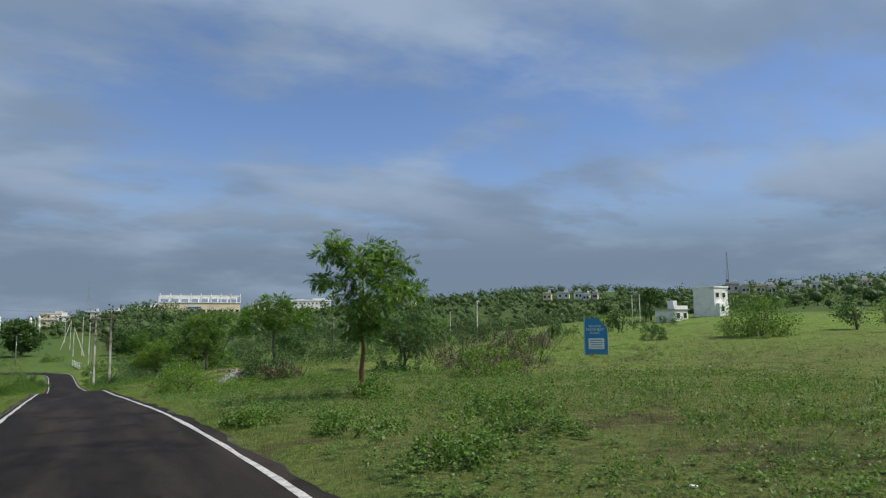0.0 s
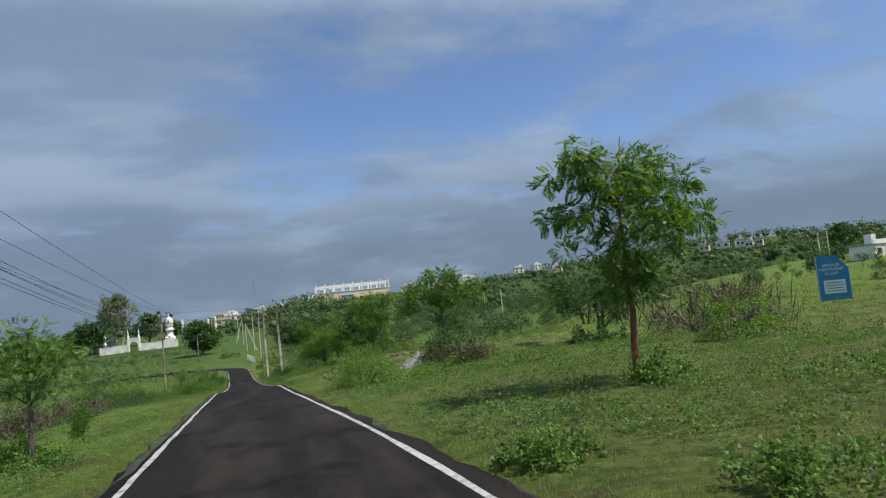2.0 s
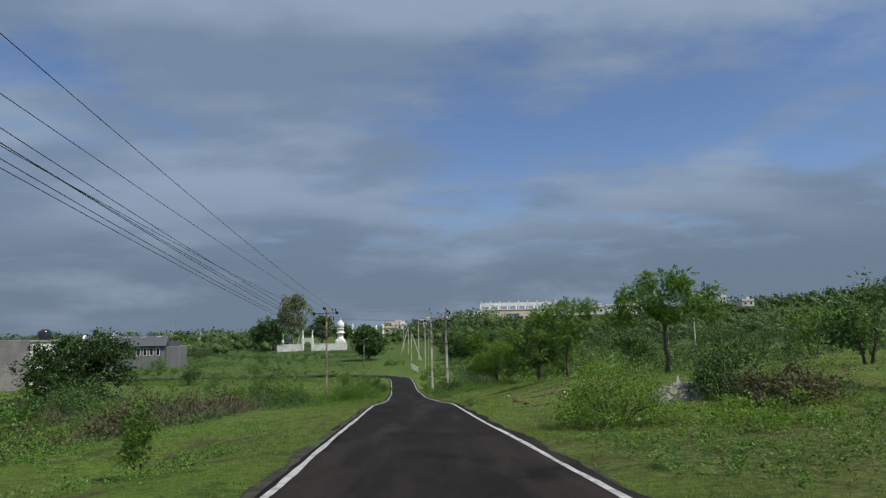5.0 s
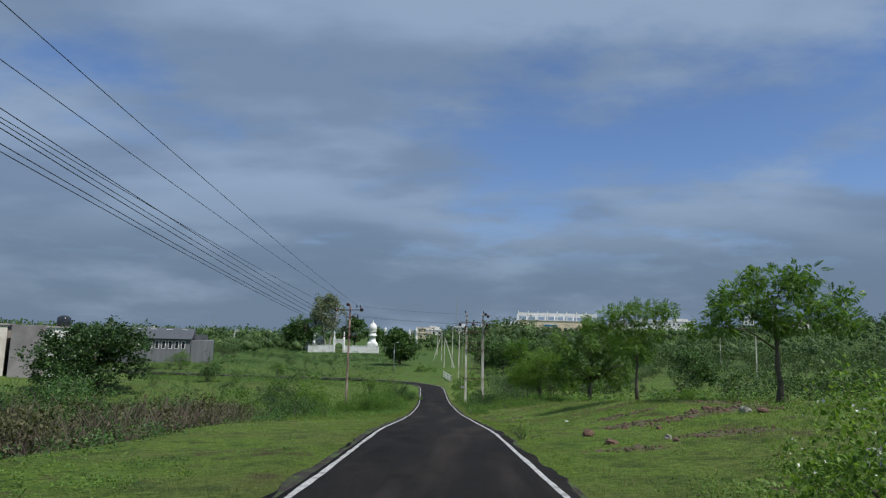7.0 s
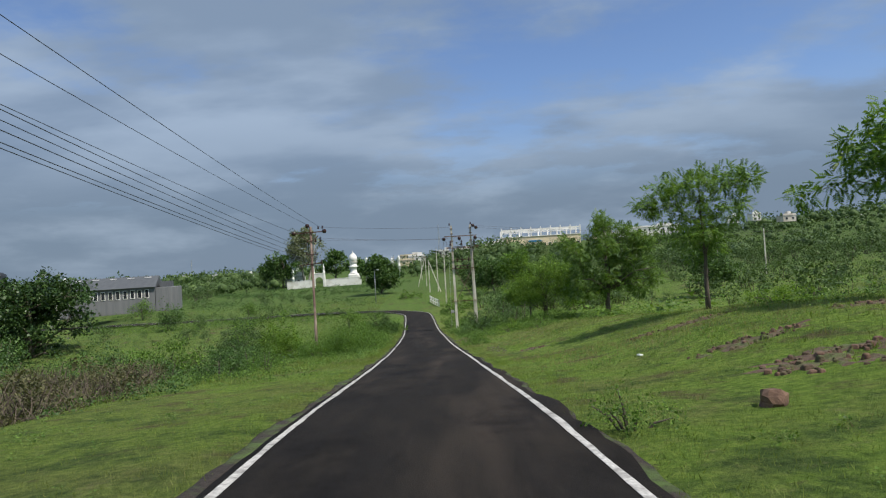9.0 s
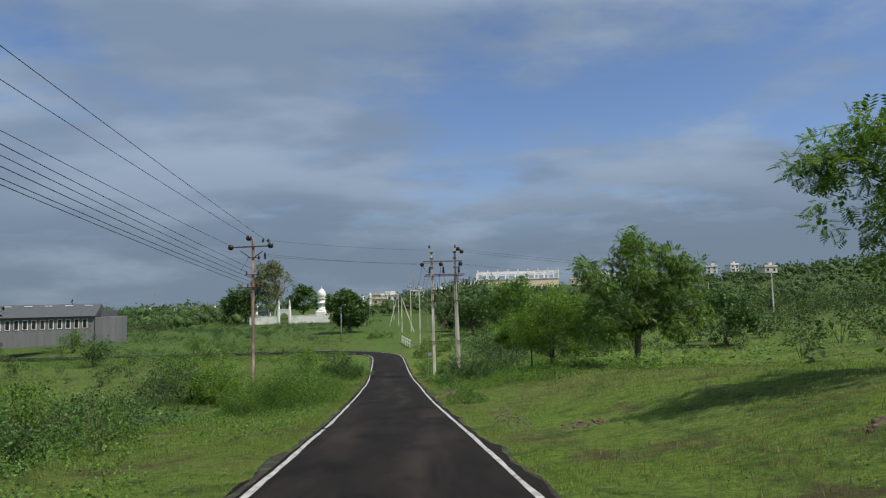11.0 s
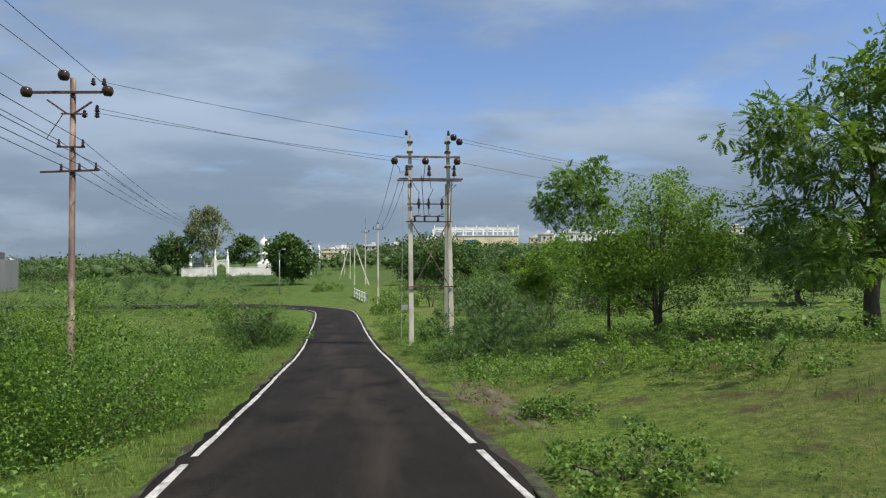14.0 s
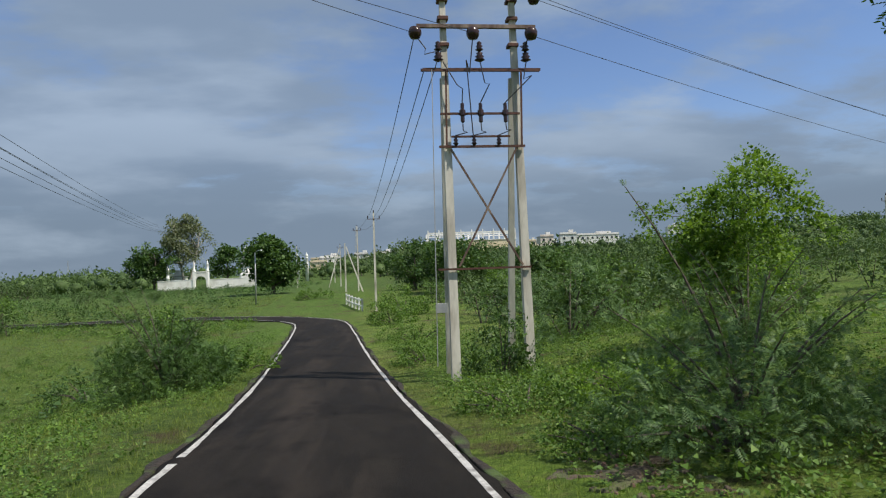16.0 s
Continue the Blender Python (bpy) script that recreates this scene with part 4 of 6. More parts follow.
guard_rail()
sign_board(33.2, 41.0, -34)
pile("rubble_heap", 8.0, 38.9, 1.7, 1.2, .45, 60, 4, (M_RUBBLE, M_RUBBLE), "heap of broken pale concrete rubble on the grass")
for x, y, w, d, n, seed, sizes in ((6.9, 49.3, 3.0, 1.7, 80, 7, (.03, .15)), (9.6, 50.0, 3.6, 1.8, 90, 8, (.04, .17)), (4.9, 43.4, 1.8, .9, 40, 13, (.03, .10)), (7.6, 45.0, 2.6, 1.4, 60, 14, (.03, .12)),
                                   (6.6, 52.2, 2.4, 1.0, 50, 12, (.03, .12)), (7.6, 58.6, 3.4, 1.0, 60, 15, (.03, .12)), (10.6, 53.6, 3.4, 1.3, 60, 16, (.03, .14))):
    pile("earth_heap", x, y, w, d, .05, n, seed, (M_REDEARTH, M_STONE, M_REDEARTH, M_REDEARTH), "low spread of red earth and laterite lumps", sizes)
pile("earth_heap", 2.75, 68.2, .9, 6.4, .03, 90, 17, (M_BAREEARTH, M_BAREEARTH, M_BAREEARTH), "broken strip of dark bare earth beside the road", (.02, .08))
pile("earth_heap", 1.72, 81.6, 1.0, 8.4, .03, 80, 19, (M_BAREEARTH, M_BAREEARTH, M_STONE), "strip of bare reddish earth beside the asphalt", (.02, .07))
pile("earth_heap", 1.62, 88.6, 1.3, 3.0, .03, 50, 20, (M_BAREEARTH, M_BAREEARTH, M_STONE), "patch of bare reddish earth beside the asphalt", (.02, .08))
pile("earth_heap", 4.0, 64.6, 1.2, 1.4, .03, 50, 18, (M_BAREEARTH, M_BAREEARTH, M_STONE), "broken patch of dark bare earth in the grass", (.02, .09))
stone("rock", on_ground(4.62, 47.1), (.36, .32, .30), 3, M_STONE, "reddish laterite stone lying on short grass")
stone("rock", on_ground(9.4, 48.6), (.26, .22, .26), 5, M_RUBBLE, "pale boulder beside the red earth")
stone("rock", on_ground(4.7, 44.6), (.3, .24, .2), 9, M_STONE, "small reddish stone in the grass")
for i, (x, y, w) in enumerate(((6.6, 47.4, 0.30), (6.7, 49.4, 0.22), (6.1, 44.9, 0.34), (6.1, 44.3, 0.30), (9.0, 50.5, 0.50), (9.1, 49.2, 0.34), (9.5, 48.6, 0.42), (9.8, 48.3, 0.50), (6.1, 49.5, 0.24))):
    stone("rock", on_ground(x, y), (w * .62, w * .5, w * .42), 21 + i, M_RUBBLE if i in (2, 6) else M_STONE, "pale broken boulder among red earth" if i in (2, 6) else "rough reddish laterite block among red earth")
g = Geo().box((0, 0, .03), (.09, .13, .03), 20)
tagged(new("litter", g.mesh("litter", M_LITTER)), "scrap of white plastic litter on the grass", "litter").matrix_basis = pose(5.1, 54.2, gz(5.1, 54.2))
tagged(new("litter", g.mesh("litter", M_LITTER)), "scrap of white plastic litter on the grass", "litter").matrix_basis = pose(6.6, 8.6, gz(6.6, 8.6)) @ Matrix.Scale(.5, 4)


# --- buildings ---
def block(parent, centre, size, mat, name="wall", turn=0.0, label=""):
    return part(name, Geo().box(centre, size, turn, 1.0, .03), mat, parent, label)


def window(parent, x, y, z, w, h):
    o = part("window", Geo().box((x, y, z), (w + .2, .14, h + .2), 0, 1, .02), M_WHITE, parent)
    part("pane", Geo().box((x, y - .06, z), (w, .06, h), 0, 1, .01), M_PANE, o)
    return o


def small_house(x, y, w, d, h, mat, turn, label, storeys=1, sink=.3, group="far town houses", z=None):
    t = thing("house", (x, y, (gz(x, y) if z is None else z) - sink), label, "house", group, turn)
    block(t, (0, 0, h / 2), (w, d, h), mat)
    block(t, (0, 0, h + .09), (w + .5, d + .5, .18), M_ROOFGREY, "roof")
    block(t, (0, -d / 2 + .12, h + .55), (w, .2, .75), mat, "parapet")
    block(t, (w * .22, d * .1, h + 1.1), (w * .28, d * .3, 1.9), M_WHITE, "stair_room")
    n = max(2, int(w / 2.6))
    for s in range(storeys):
        for i in range(n):
            window(t, -w / 2 + w * (i + .5) / n, -d / 2 - .02, (s + .55) * h / storeys, 1.0, 1.1)
    return t


def long_building():
    """Cream hall with a white open frame along its roof."""
    L, R = Vector((29.2, 397.7)), Vector((72.0, 396.0))
    zb = 3.6
    t = thing("hall", (L.x, L.y, zb), "long cream hall with a white open roof frame on the ridge", "building", turn=math.degrees(math.atan2(R.y - L.y, R.x - L.x)))
    n = (R - L).length
    block(t, (n / 2, 8, 3.6), (n, 16, 7.2), M_CREAM)
    block(t, (n / 2, 8, 7.35), (n + .6, 16.6, .3), M_WHITE, "roof")
    for i in range(9):
        block(t, (i * n / 8, .2, 9.3), (.7, .7, 4.2), M_WHITE, "post")
        block(t, (i * n / 8, 15.8, 9.3), (.7, .7, 4.2), M_WHITE, "post")
        block(t, (i * n / 8, .2, 11.9), (.45, .45, 1.2), M_WHITE, "finial")
    for y in (.2, 15.8):
        block(t, (n / 2, y, 11.1), (n, .5, .7), M_WHITE, "beam")
        block(t, (n / 2, y, 10.1), (n, .3, .35), M_WHITE, "beam")
    block(t, (n * .42, -.1, 4.6), (7, .3, .9), M_BLUE, "name_band", label="dark blue band on the wall")
    for i in range(14):
        window(t, (i + .5) * n / 14, -.02, 2.6, 1.6, 1.6)
    return t


def grey_shed():
    t = thing("shed", (-69.0, 167.0, -7.9), "long grey factory shed with a dark sheet roof and roof lights", "building", turn=19)
    block(t, (1.9, 8, 2.8), (17.0, 16, 5.6), M_SHEDWALL)
    g = Geo().add([(-6.9, -.6, 5.6), (10.6, -.6, 5.6), (10.6, 16.6, 5.6), (-6.9, 16.6, 5.6), (-6.9, 8, 7.9), (10.6, 8, 7.9)], [(0, 1, 5, 4), (2, 3, 4, 5), (1, 2, 5), (3, 0, 4), (3, 2, 1, 0)])
    part("roof", g, M_SHEDROOF, t, "dark grey sheet roof")
    g = Geo().add([(-6.8, -.2, 0), (-6.8, 16.2, 0), (-6.8, 16.2, 5.6), (-6.8, 8, 8.3), (-6.8, -.2, 5.9), (-7.2, -.2, 0), (-7.2, 16.2, 0), (-7.2, 16.2, 5.6), (-7.2, 8, 8.3), (-7.2, -.2, 5.9)],
                  [(0, 1, 2, 3, 4), (9, 8, 7, 6, 5)] + [(i, i + 5, (i + 1) % 5 + 5, (i + 1) % 5) for i in range(5)])
    part("gable_wall", g, M_WHITE, t, "whitewashed gable wall")
    for i in range(5):
        part("roof_light", Geo().box((-4.6 + i * 3.3, 6.6, 7.6), (1.3, .5, .12)), M_SIGNWHITE, t)
    block(t, (12.6, 6, 2.7), (4.2, 12, 5.4), M_SHEDWALL, "annexe", label="bare grey annexe")
    block(t, (12.2, 6, 6.0), (2.4, 4, 1.2), M_SHEDROOF, "water_tank")
    for i in range(12):
        window(t, -5.6 + i * 1.32, -.02, 4.3, .6, 1.5)
    return t


def white_block():
    t = thing("office_building", (-60.2, 123.3, -8.6), "pale flat-roofed building with a grey stair block", "building", turn=32)
    block(t, (-14, 6, 4.1), (17.5, 12, 8.2), M_PALEWALL)
    block(t, (-2.6, 5.6, 4.15), (4.2, 12.4, 8.3), M_GREYWALL, "stair_block", label="bare grey stair block")
    block(t, (1.6, 6, 4.0), (4.2, 12, 8.0), M_WHITE)
    block(t, (-14, 6, 8.3), (17.9, 12.4, .25), M_ROOFGREY, "roof")
    block(t, (1.6, 6, 8.1), (4.6, 12.4, .25), M_ROOFGREY, "roof")
    for z in (2.0, 5.2):
        for i in range(4):
            window(t, -20 + i * 4.0, -.05, z, 1.6, 1.7)
        window(t, 1.6, -.05, z, 2.8, 1.5)
    part("water_tank", Geo().lathe((1.6, 8, 8.2), [(.9, 0), (1.0, .1), (1.0, 1.4), (.5, 1.75), (.2, 1.8)], 14), M_PANE, t, "black plastic water tank", True)
    return t


def shrine_compound():
    """White boundary wall with an arched gate and a domed tower."""
    y = 264.0
    wall = thing("boundary_wall", (-44, y, gz(-50, y)), "long whitewashed boundary wall on the green rise", "wall")
    for x0, x1 in ((-56.2, -46.9), (-43.2, -30.5)):
        n = 4
        for i in range(n):
            a, b = x0 + (x1 - x0) * i / n, x0 + (x1 - x0) * (i + 1) / n
            zc = gz((a + b) / 2, y) - gz(-50, y)
            part("wall_bay", Geo().box(((a + b) / 2 + 44, 0, zc + 1.1), (b - a, .35, 2.9), 0, 1, .02), M_WHITE, wall)
            part("coping", Geo().box(((a + b) / 2 + 44, 0, zc + 2.6), (b - a, .5, .12), 0, 1, .02), M_WHITE, wall)
    gate = thing("arched_gate", (-45.05, y, gz(-45, y) - .2), "white arched gateway with two slender pinnacles", "gate")
    for s in (-1, 1):
        part("pier", Geo().box((s * 1.75, 0, 2.4), (.75, .9, 4.8)), M_WHITE, gate)
        part("pinnacle", Geo().lathe((s * 1.75, 0, 4.8), [(.42, 0), (.42, .5), (.30, .6), (.26, 2.0), (.34, 2.1), (.22, 2.3), (.10, 2.9), (.02, 3.3)], 10), M_WHITE, gate, smooth=True)
    n = 16
    inner = [(math.cos(math.pi * i / n) * 1.38, 2.35 + math.sin(math.pi * i / n) * 1.35) for i in range(n + 1)]
    g = Geo()
    v = []
    for x, z in inner:
        v += [(x, -.35, z), (x, .35, z), (x, -.35, 4.7), (x, .35, 4.7)]
    f = []
    for i in range(n):
        a, b = i * 4, i * 4 + 4
        f += [(a, b, b + 2, a + 2), (a + 1, a + 3, b + 3, b + 1), (a, a + 1, b + 1, b), (a + 2, b + 2, b + 3, a + 3)]
    part("arch", g.add(v, f), M_WHITE, gate)
    part("cornice", Geo().box((0, 0, 4.85), (3.0, .9, .25)), M_WHITE, gate)
    for i in range(7):
        part("grille_bar", Geo().tube([(-1.2 + i * .4, .1, 0), (-1.2 + i * .4, .1, 3.1)], .03, 5), M_RUST, gate)
    tower = thing("domed_tower", (-33.2, y + 1.5, gz(-33, y) - .2), "white minaret tower with an onion dome", "tower")
    part("base", Geo().box((0, 0, 2.0), (3.6, 3.4, 4.2)), M_WHITE, tower)
    part("drum", Geo().lathe((0, 0, 4.1), [(1.5, 0), (1.5, .25), (1.15, .3), (1.1, 2.0), (1.7, 2.2), (1.7, 2.5), (1.2, 2.6), (1.15, 3.6), (1.5, 3.8), (1.5, 4.0)], 16), M_WHITE, tower, smooth=True)
    part("dome", Geo().lathe((0, 0, 8.1), [(1.0, 0), (1.3, .35), (1.48, .9), (1.45, 1.5), (1.15, 2.2), (.7, 2.7), (.25, 3.05), (.08, 3.4), (.05, 3.9)], 20), M_WHITE, tower, smooth=True)
    for x, yy, h in ((-21.5, 284, 8.6), (-19.2, 288, 9.2), (-30.0, 276, 9.6), (-56.5, 274, 6.5)):
        t = thing("minaret", (x, yy, gz(x, yy) - .2), "slender white minaret with a bulbous cap", "tower")
        part("shaft", Geo().lathe((0, 0, 0), [(.55, 0), (.5, h * .5), (.62, h * .52), (.45, h * .56), (.42, h * .78), (.6, h * .8), (.35, h * .83)], 12), M_WHITE, t, smooth=True)
        part("cap", Geo().lathe((0, 0, h * .83), [(.3, 0), (.48, .3), (.4, .8), (.1, 1.2), (.02, 1.6)], 12), M_WHITE, t, smooth=True)
    small_house(-60, 292, 7, 6, 3.6, M_WHITE, 4, "low white house behind the boundary wall", group="houses by the gate")


long_building()
grey_shed()
white_block()
shrine_compound()
# the white house on the meadow's crest and the low one beside it
h2 = thing("villa", (121.5, 106.0, gz(121.5, 106) - .4), "white two-storey cube house on the meadow's crest", "house", turn=6)
block(h2, (0, 0, 3.3), (5.0, 5.2, 6.6), M_WHITE)
block(h2, (-.3, -3.0, 1.6), (3.4, 1.0, 3.2), M_WHITE, "porch")
block(h2, (0, 0, 6.75), (5.3, 5.5, .3), M_WHITE, "parapet")
for wx in (-1.4, .9):
    window(h2, wx, -2.62, 5.0, 1.0, 1.0)
window(h2, -.9, -3.52, 2.0, 1.0, 1.1)
small_house(111.0, 107.5, 4.6, 5, 2.6, M_WHITE, 6, "low white house with a flat roof near the villa", group="houses on the meadow")
rng_h = random.Random(21)
for x, y, z, w, h, m in ((-3, 395, 1.5, 9, 5, 0), (8, 402, 2.0, 14, 5, 0), (19, 400, 3.0, 12, 5.5, 0), (27, 410, 4.0, 8, 6, 0), (86, 420, 5.0, 7, 7, 1), (92, 424, 5, 8, 6, 2), (99, 428, 6, 7, 6, 0), (112, 425, 8, 22, 5, 0), (128, 420, 8, 8, 6, 0), (-25, 420, -2, 8, 5, 0),
                         (176, 318, 7.6, 13, 4.5, 0), (186, 322, 8.5, 9, 6, 0), (197, 318, 9, 9, 4.5, 2), (206, 322, 9.5, 12, 5, 0), (216, 324, 9.5, 8, 5, 0), (232, 330, 9, 8, 4, 0),
                         (262, 196, 12.5, 12, 4.5, 3), (273, 191, 12.5, 9, 4, 0), (284, 183, 13.0, 9, 4.5, 0), (292, 176, 13, 12, 4, 2), (300, 160, 14, 8, 5, 0), (308, 145, 14, 9, 4, 0), (315, 128, 14.5, 12, 5, 0), (320, 112, 14.5, 9, 4.5, 1), (247, 210, 11, 9, 4, 0),
                         (165, 420, 12, 9, 5, 0), (180, 425, 13, 8, 5, 0),
                         (-190, 560, -3, 14, 6, 0), (-230, 600, -2, 10, 6, 0), (-150, 520, -3, 10, 6, 0), (-110, 500, -3, 8, 6, 0), (-260, 560, -2, 12, 6, 2)):
    if x > 225 and y > 395:
        w, h = w * .5, h * .55
    if -30 < x < 185 and 390 < y < 430:
        z += 2.2
    if 170 < x < 240 and y < 340:
        x, y, z = 1.7 + 1.7 * (x - 1.7), 11 + 1.7 * (y - 11), .6 + 1.7 * (z - .6)
    small_house(x, y, w * .7, 5, h * .75, (M_WHITE, M_CREAM, M_PALEWALL, M_OCHRE)[m], rng_h.uniform(-12, 12) - (40 if x > 240 and y < 300 else 0), "small pale flat-roofed town house on the horizon", 2 if h > 4.6 else 1, 2.0, z=z)
small_house(119.0, 418.0, 26, 9, 6.4, M_WHITE, -3, "long white two-storey block on the ridge", 2, 2.0, z=8.2)
for x, y, z, w in ((199, 271, 10.6, 7), (205, 266, 11.2, 10), (211, 262, 10.8, 6), (214, 259, 10.2, 5), (217, 256, 10.6, 4), (237, 193, 11.6, 9), (240, 189, 10.8, 5), (243, 184, 11, 6), (246, 181, 10.8, 5), (251, 173, 11.6, 8), (255, 168, 12, 6), (263, 154, 12.4, 7),
                   (-20, 354, -.6, 7), (-16, 355, 1.2, 8), (16, 364, 2.4, 8), (21, 364, 3.6, 9), (25, 364, 4.6, 6), (76, 357, 7.2, 6), (85, 354, 7.2, 7), (150, 330, 9.2, 6), (-23, 425, 2.4, 12)):
    small_house(x, y, w * (.6 if x > 190 else 1.0), 5, rng_h.uniform(2.4, 3.6), (M_WHITE, M_WHITE, M_CREAM, M_PALEWALL)[rng_h.randrange(4)], rng_h.uniform(-12, 12) - (40 if x > 190 else 0), "small pale flat-roofed town house on the horizon", 1, 2.0, z=z + 1.2)
for x, y, h in ((-150, 690, 32), (-7, 480, 26), (262, 215, 24), (-240, 640, 22)):
    t = thing("radio_mast", (x, y, gz(x, y) - 1), "thin lattice radio mast on the far horizon", "mast")
    for k in range(3):
        a = k * 2.094
        part("leg", Geo().tube([(math.cos(a) * 1.1, math.sin(a) * 1.1, 0), (math.cos(a) * .15, math.sin(a) * .15, h)], .10, 4), M_GALV, t)
    for i in range(8):
        u = i / 8
        r = 1.1 - .95 * u
        part("ring", Geo().tube([(math.cos(a) * r, math.sin(a) * r, h * u + .5) for a in (0, 2.094, 4.189, 6.283)], .06, 4), M_GALV, t)


# --- trees ---
def place_tree(x, y, **k):
    return tree(at=on_ground(x, y), **k)


place_tree(8.2, 21.2, name="sapling_tree", label="young neem tree with a thin red-brown trunk in the grass", leafmat=M_NEEM, barkmat=M_BARK_RED, seed=5, height=4.7, bare=1.75, crown=1.8,
           trunk_r=.06, clumps=84, per=24, leaf=.25, shape=NEEM, limbs=14, clump_r=.25, hang=.5, inner=2,
           targets=[(-0.82, 4.1), (-0.78, 3.8), (0.28, 3.95), (0.90, 3.85), (1.60, 2.9), (-0.07, 1.75), (-1.00, 3.1), (-0.29, 3.55), (-0.38, 3.1), (0.41, 3.6), (0.46, 3.15), (0.98, 3.55), (0.94, 3.1), (1.38, 2.75), (0.63, 2.75), (-0.03, 2.7), (-0.20, 2.3), (0.28, 1.9), (0.15, 2.4)])
place_tree(13.8, 56.0, name="meadow_tree", label="open-crowned green tree with a forked grey trunk", leafmat=M_NEEM, seed=8, height=5.4, bare=1.6, crown=2.7,
           trunk_r=.115, clumps=96, per=24, leaf=.34, shape=NEEM, limbs=8, clump_r=.46, flat=.85, hang=.3, inner=6,
           targets=[(-2.2, 3.6), (-1.6, 4.3), (-.9, 3.7), (-.6, 4.9), (.3, 5.0), (.2, 4.2), (1.1, 4.7), (1.5, 3.9), (2.2, 4.2), (2.5, 3.3), (-2.5, 2.9), (1.0, 3.2), (-.2, 3.2)])
place_tree(9.7, 62.0, name="slender_tree", label="slender young tree with a sparse feathery crown", leafmat=M_MID, seed=12, height=4.6, bare=1.6, crown=1.7,
           trunk_r=.075, clumps=70, per=24, leaf=.32, shape=FEATHER, limbs=9, clump_r=.42, hang=.35, inner=7,
           targets=[(-1.9, 3.6), (-1.4, 3.9), (-.9, 4.2), (-.3, 4.4), (.4, 4.5), (1.0, 4.3), (1.5, 4.5), (-.8, 3.3), (.2, 3.5), (.9, 3.4), (-.3, 2.7), (.5, 2.6), (-.9, 2.5), (.1, 2.0)])
place_tree(11.3, 83.3, name="neem_tree", label="large dark-green neem tree with a dense spreading crown", leafmat=M_NEEM_DARK, seed=17, height=7.5, bare=1.7, crown=3.0,
           trunk_r=.15, clumps=190, per=21, leaf=.37, shape=NEEM, limbs=16, clump_r=.48, hang=.45, inner=7,
           targets=[(a * .88, b) for a, b in ((-2.9, 5.2), (-2.4, 4.5), (-.3, 6.5), (.2, 6.1), (-.7, 5.6), (1.7, 5.8), (2.2, 5.3), (3.1, 5.0), (2.6, 4.4), (-1.9, 3.9), (-2.4, 2.9), (-2.7, 2.0), (-1.5, 1.9), (-1.1, 4.6), (-.9, 3.0), (.9, 4.9), (.4, 3.9), (1.5, 3.9), (3.0, 3.3), (3.4, 2.4), (2.3, 1.9), (1.5, 2.6), (.3, 2.7), (-.2, 4.9), (-.5, 2.1), (2.0, 3.0))])
place_tree(7.6, 86.9, name="light_tree", label="bright-green many-stemmed tree with a wide dense crown", leafmat=M_LIGHT, seed=23, height=5.0, bare=.35, crown=3.0,
           trunk_r=.045, clumps=230, per=150, leaf=.068, shape=BROAD, limbs=7, stems=4, clump_r=.46, flat=.95, hollow=.25, inner=6)
place_tree(6.7, 88.4, name="feathery_tree", label="tall feathery grey-green tree behind the bright one", leafmat=M_NEEM, seed=24, height=5.2, bare=2.0, crown=1.4,
           trunk_r=.045, clumps=56, per=22, leaf=.24, shape=NEEM, limbs=8, clump_r=.36, hang=.3, inner=5,
           targets=[(-1.9, 4.2), (-1.5, 4.9), (-.9, 4.8), (-.5, 5.2), (-1.2, 4.3), (-.3, 4.4), (-1.7, 3.7), (-.7, 3.8), (.1, 3.9)])
place_tree(6.9, 95.7, name="light_tree", label="small bright-green tree at the thicket's edge", leafmat=M_LIGHT, seed=29, height=4.1, bare=.9, crown=2.0,
           trunk_r=.045, clumps=110, per=110, leaf=.070, shape=BROAD, stems=2, clump_r=.38, hollow=.2, inner=12)
place_tree(-46.6, 112.0, name="dark_tree", label="broad dark-leaved tree standing in the low field", leafmat=M_MANGO, seed=31, height=9.6, bare=-.6, crown=8.2,
           trunk_r=.3, clumps=300, per=60, leaf=.32, shape=BROAD, limbs=9, clump_r=1.2, hollow=.2, inner=14)
place_tree(-2.3, 24.0, name="roadside_sapling", label="small leaning tree with a thin crooked trunk", leafmat=M_MID, seed=37, height=2.75, bare=.9, crown=.95,
           trunk_r=.05, inner=3, clumps=40, per=20, leaf=.17, shape=FEATHER, limbs=6, clump_r=.34, lean=(-.06, 0))
place_tree(-3.75, 32.6, name="roadside_sapling", label="thin bushy young sapling on the grass verge", leafmat=M_MID, seed=38, height=1.4, bare=-.15, crown=.36,
           trunk_r=.014, clumps=44, per=20, leaf=.10, shape=FEATHER, limbs=5, stems=2, clump_r=.15, hollow=.1)
place_tree(18.0, 40.8, name="dark_tree", label="low dense dark tree behind the dry brush", leafmat=M_DARK, seed=41, height=4.6, bare=.5, crown=2.7,
           trunk_r=.08, clumps=60, per=30, leaf=.30, shape=FEATHER, stems=2, clump_r=.55, hang=.3)
place_tree(-13.8, 175.2, name="dark_tree", label="round dense dark tree beside the white tower", leafmat=M_DARK, seed=43, height=8.2, bare=.7, crown=4.8,
           trunk_r=.25, clumps=150, per=40, leaf=.44, shape=BROAD, limbs=8, clump_r=1.1)
place_tree(-53.5, 283.0, name="eucalyptus_tree", label="tall eucalyptus with pale forked stems", leafmat=M_EUCA, barkmat=M_BARK_PALE, seed=47, height=23.0, bare=6.0, crown=8.4,
           trunk_r=.38, clumps=130, per=44, leaf=.8, shape=LEAF, limbs=9, stems=2, clump_r=1.6, hang=.5, hollow=.15, inner=5)
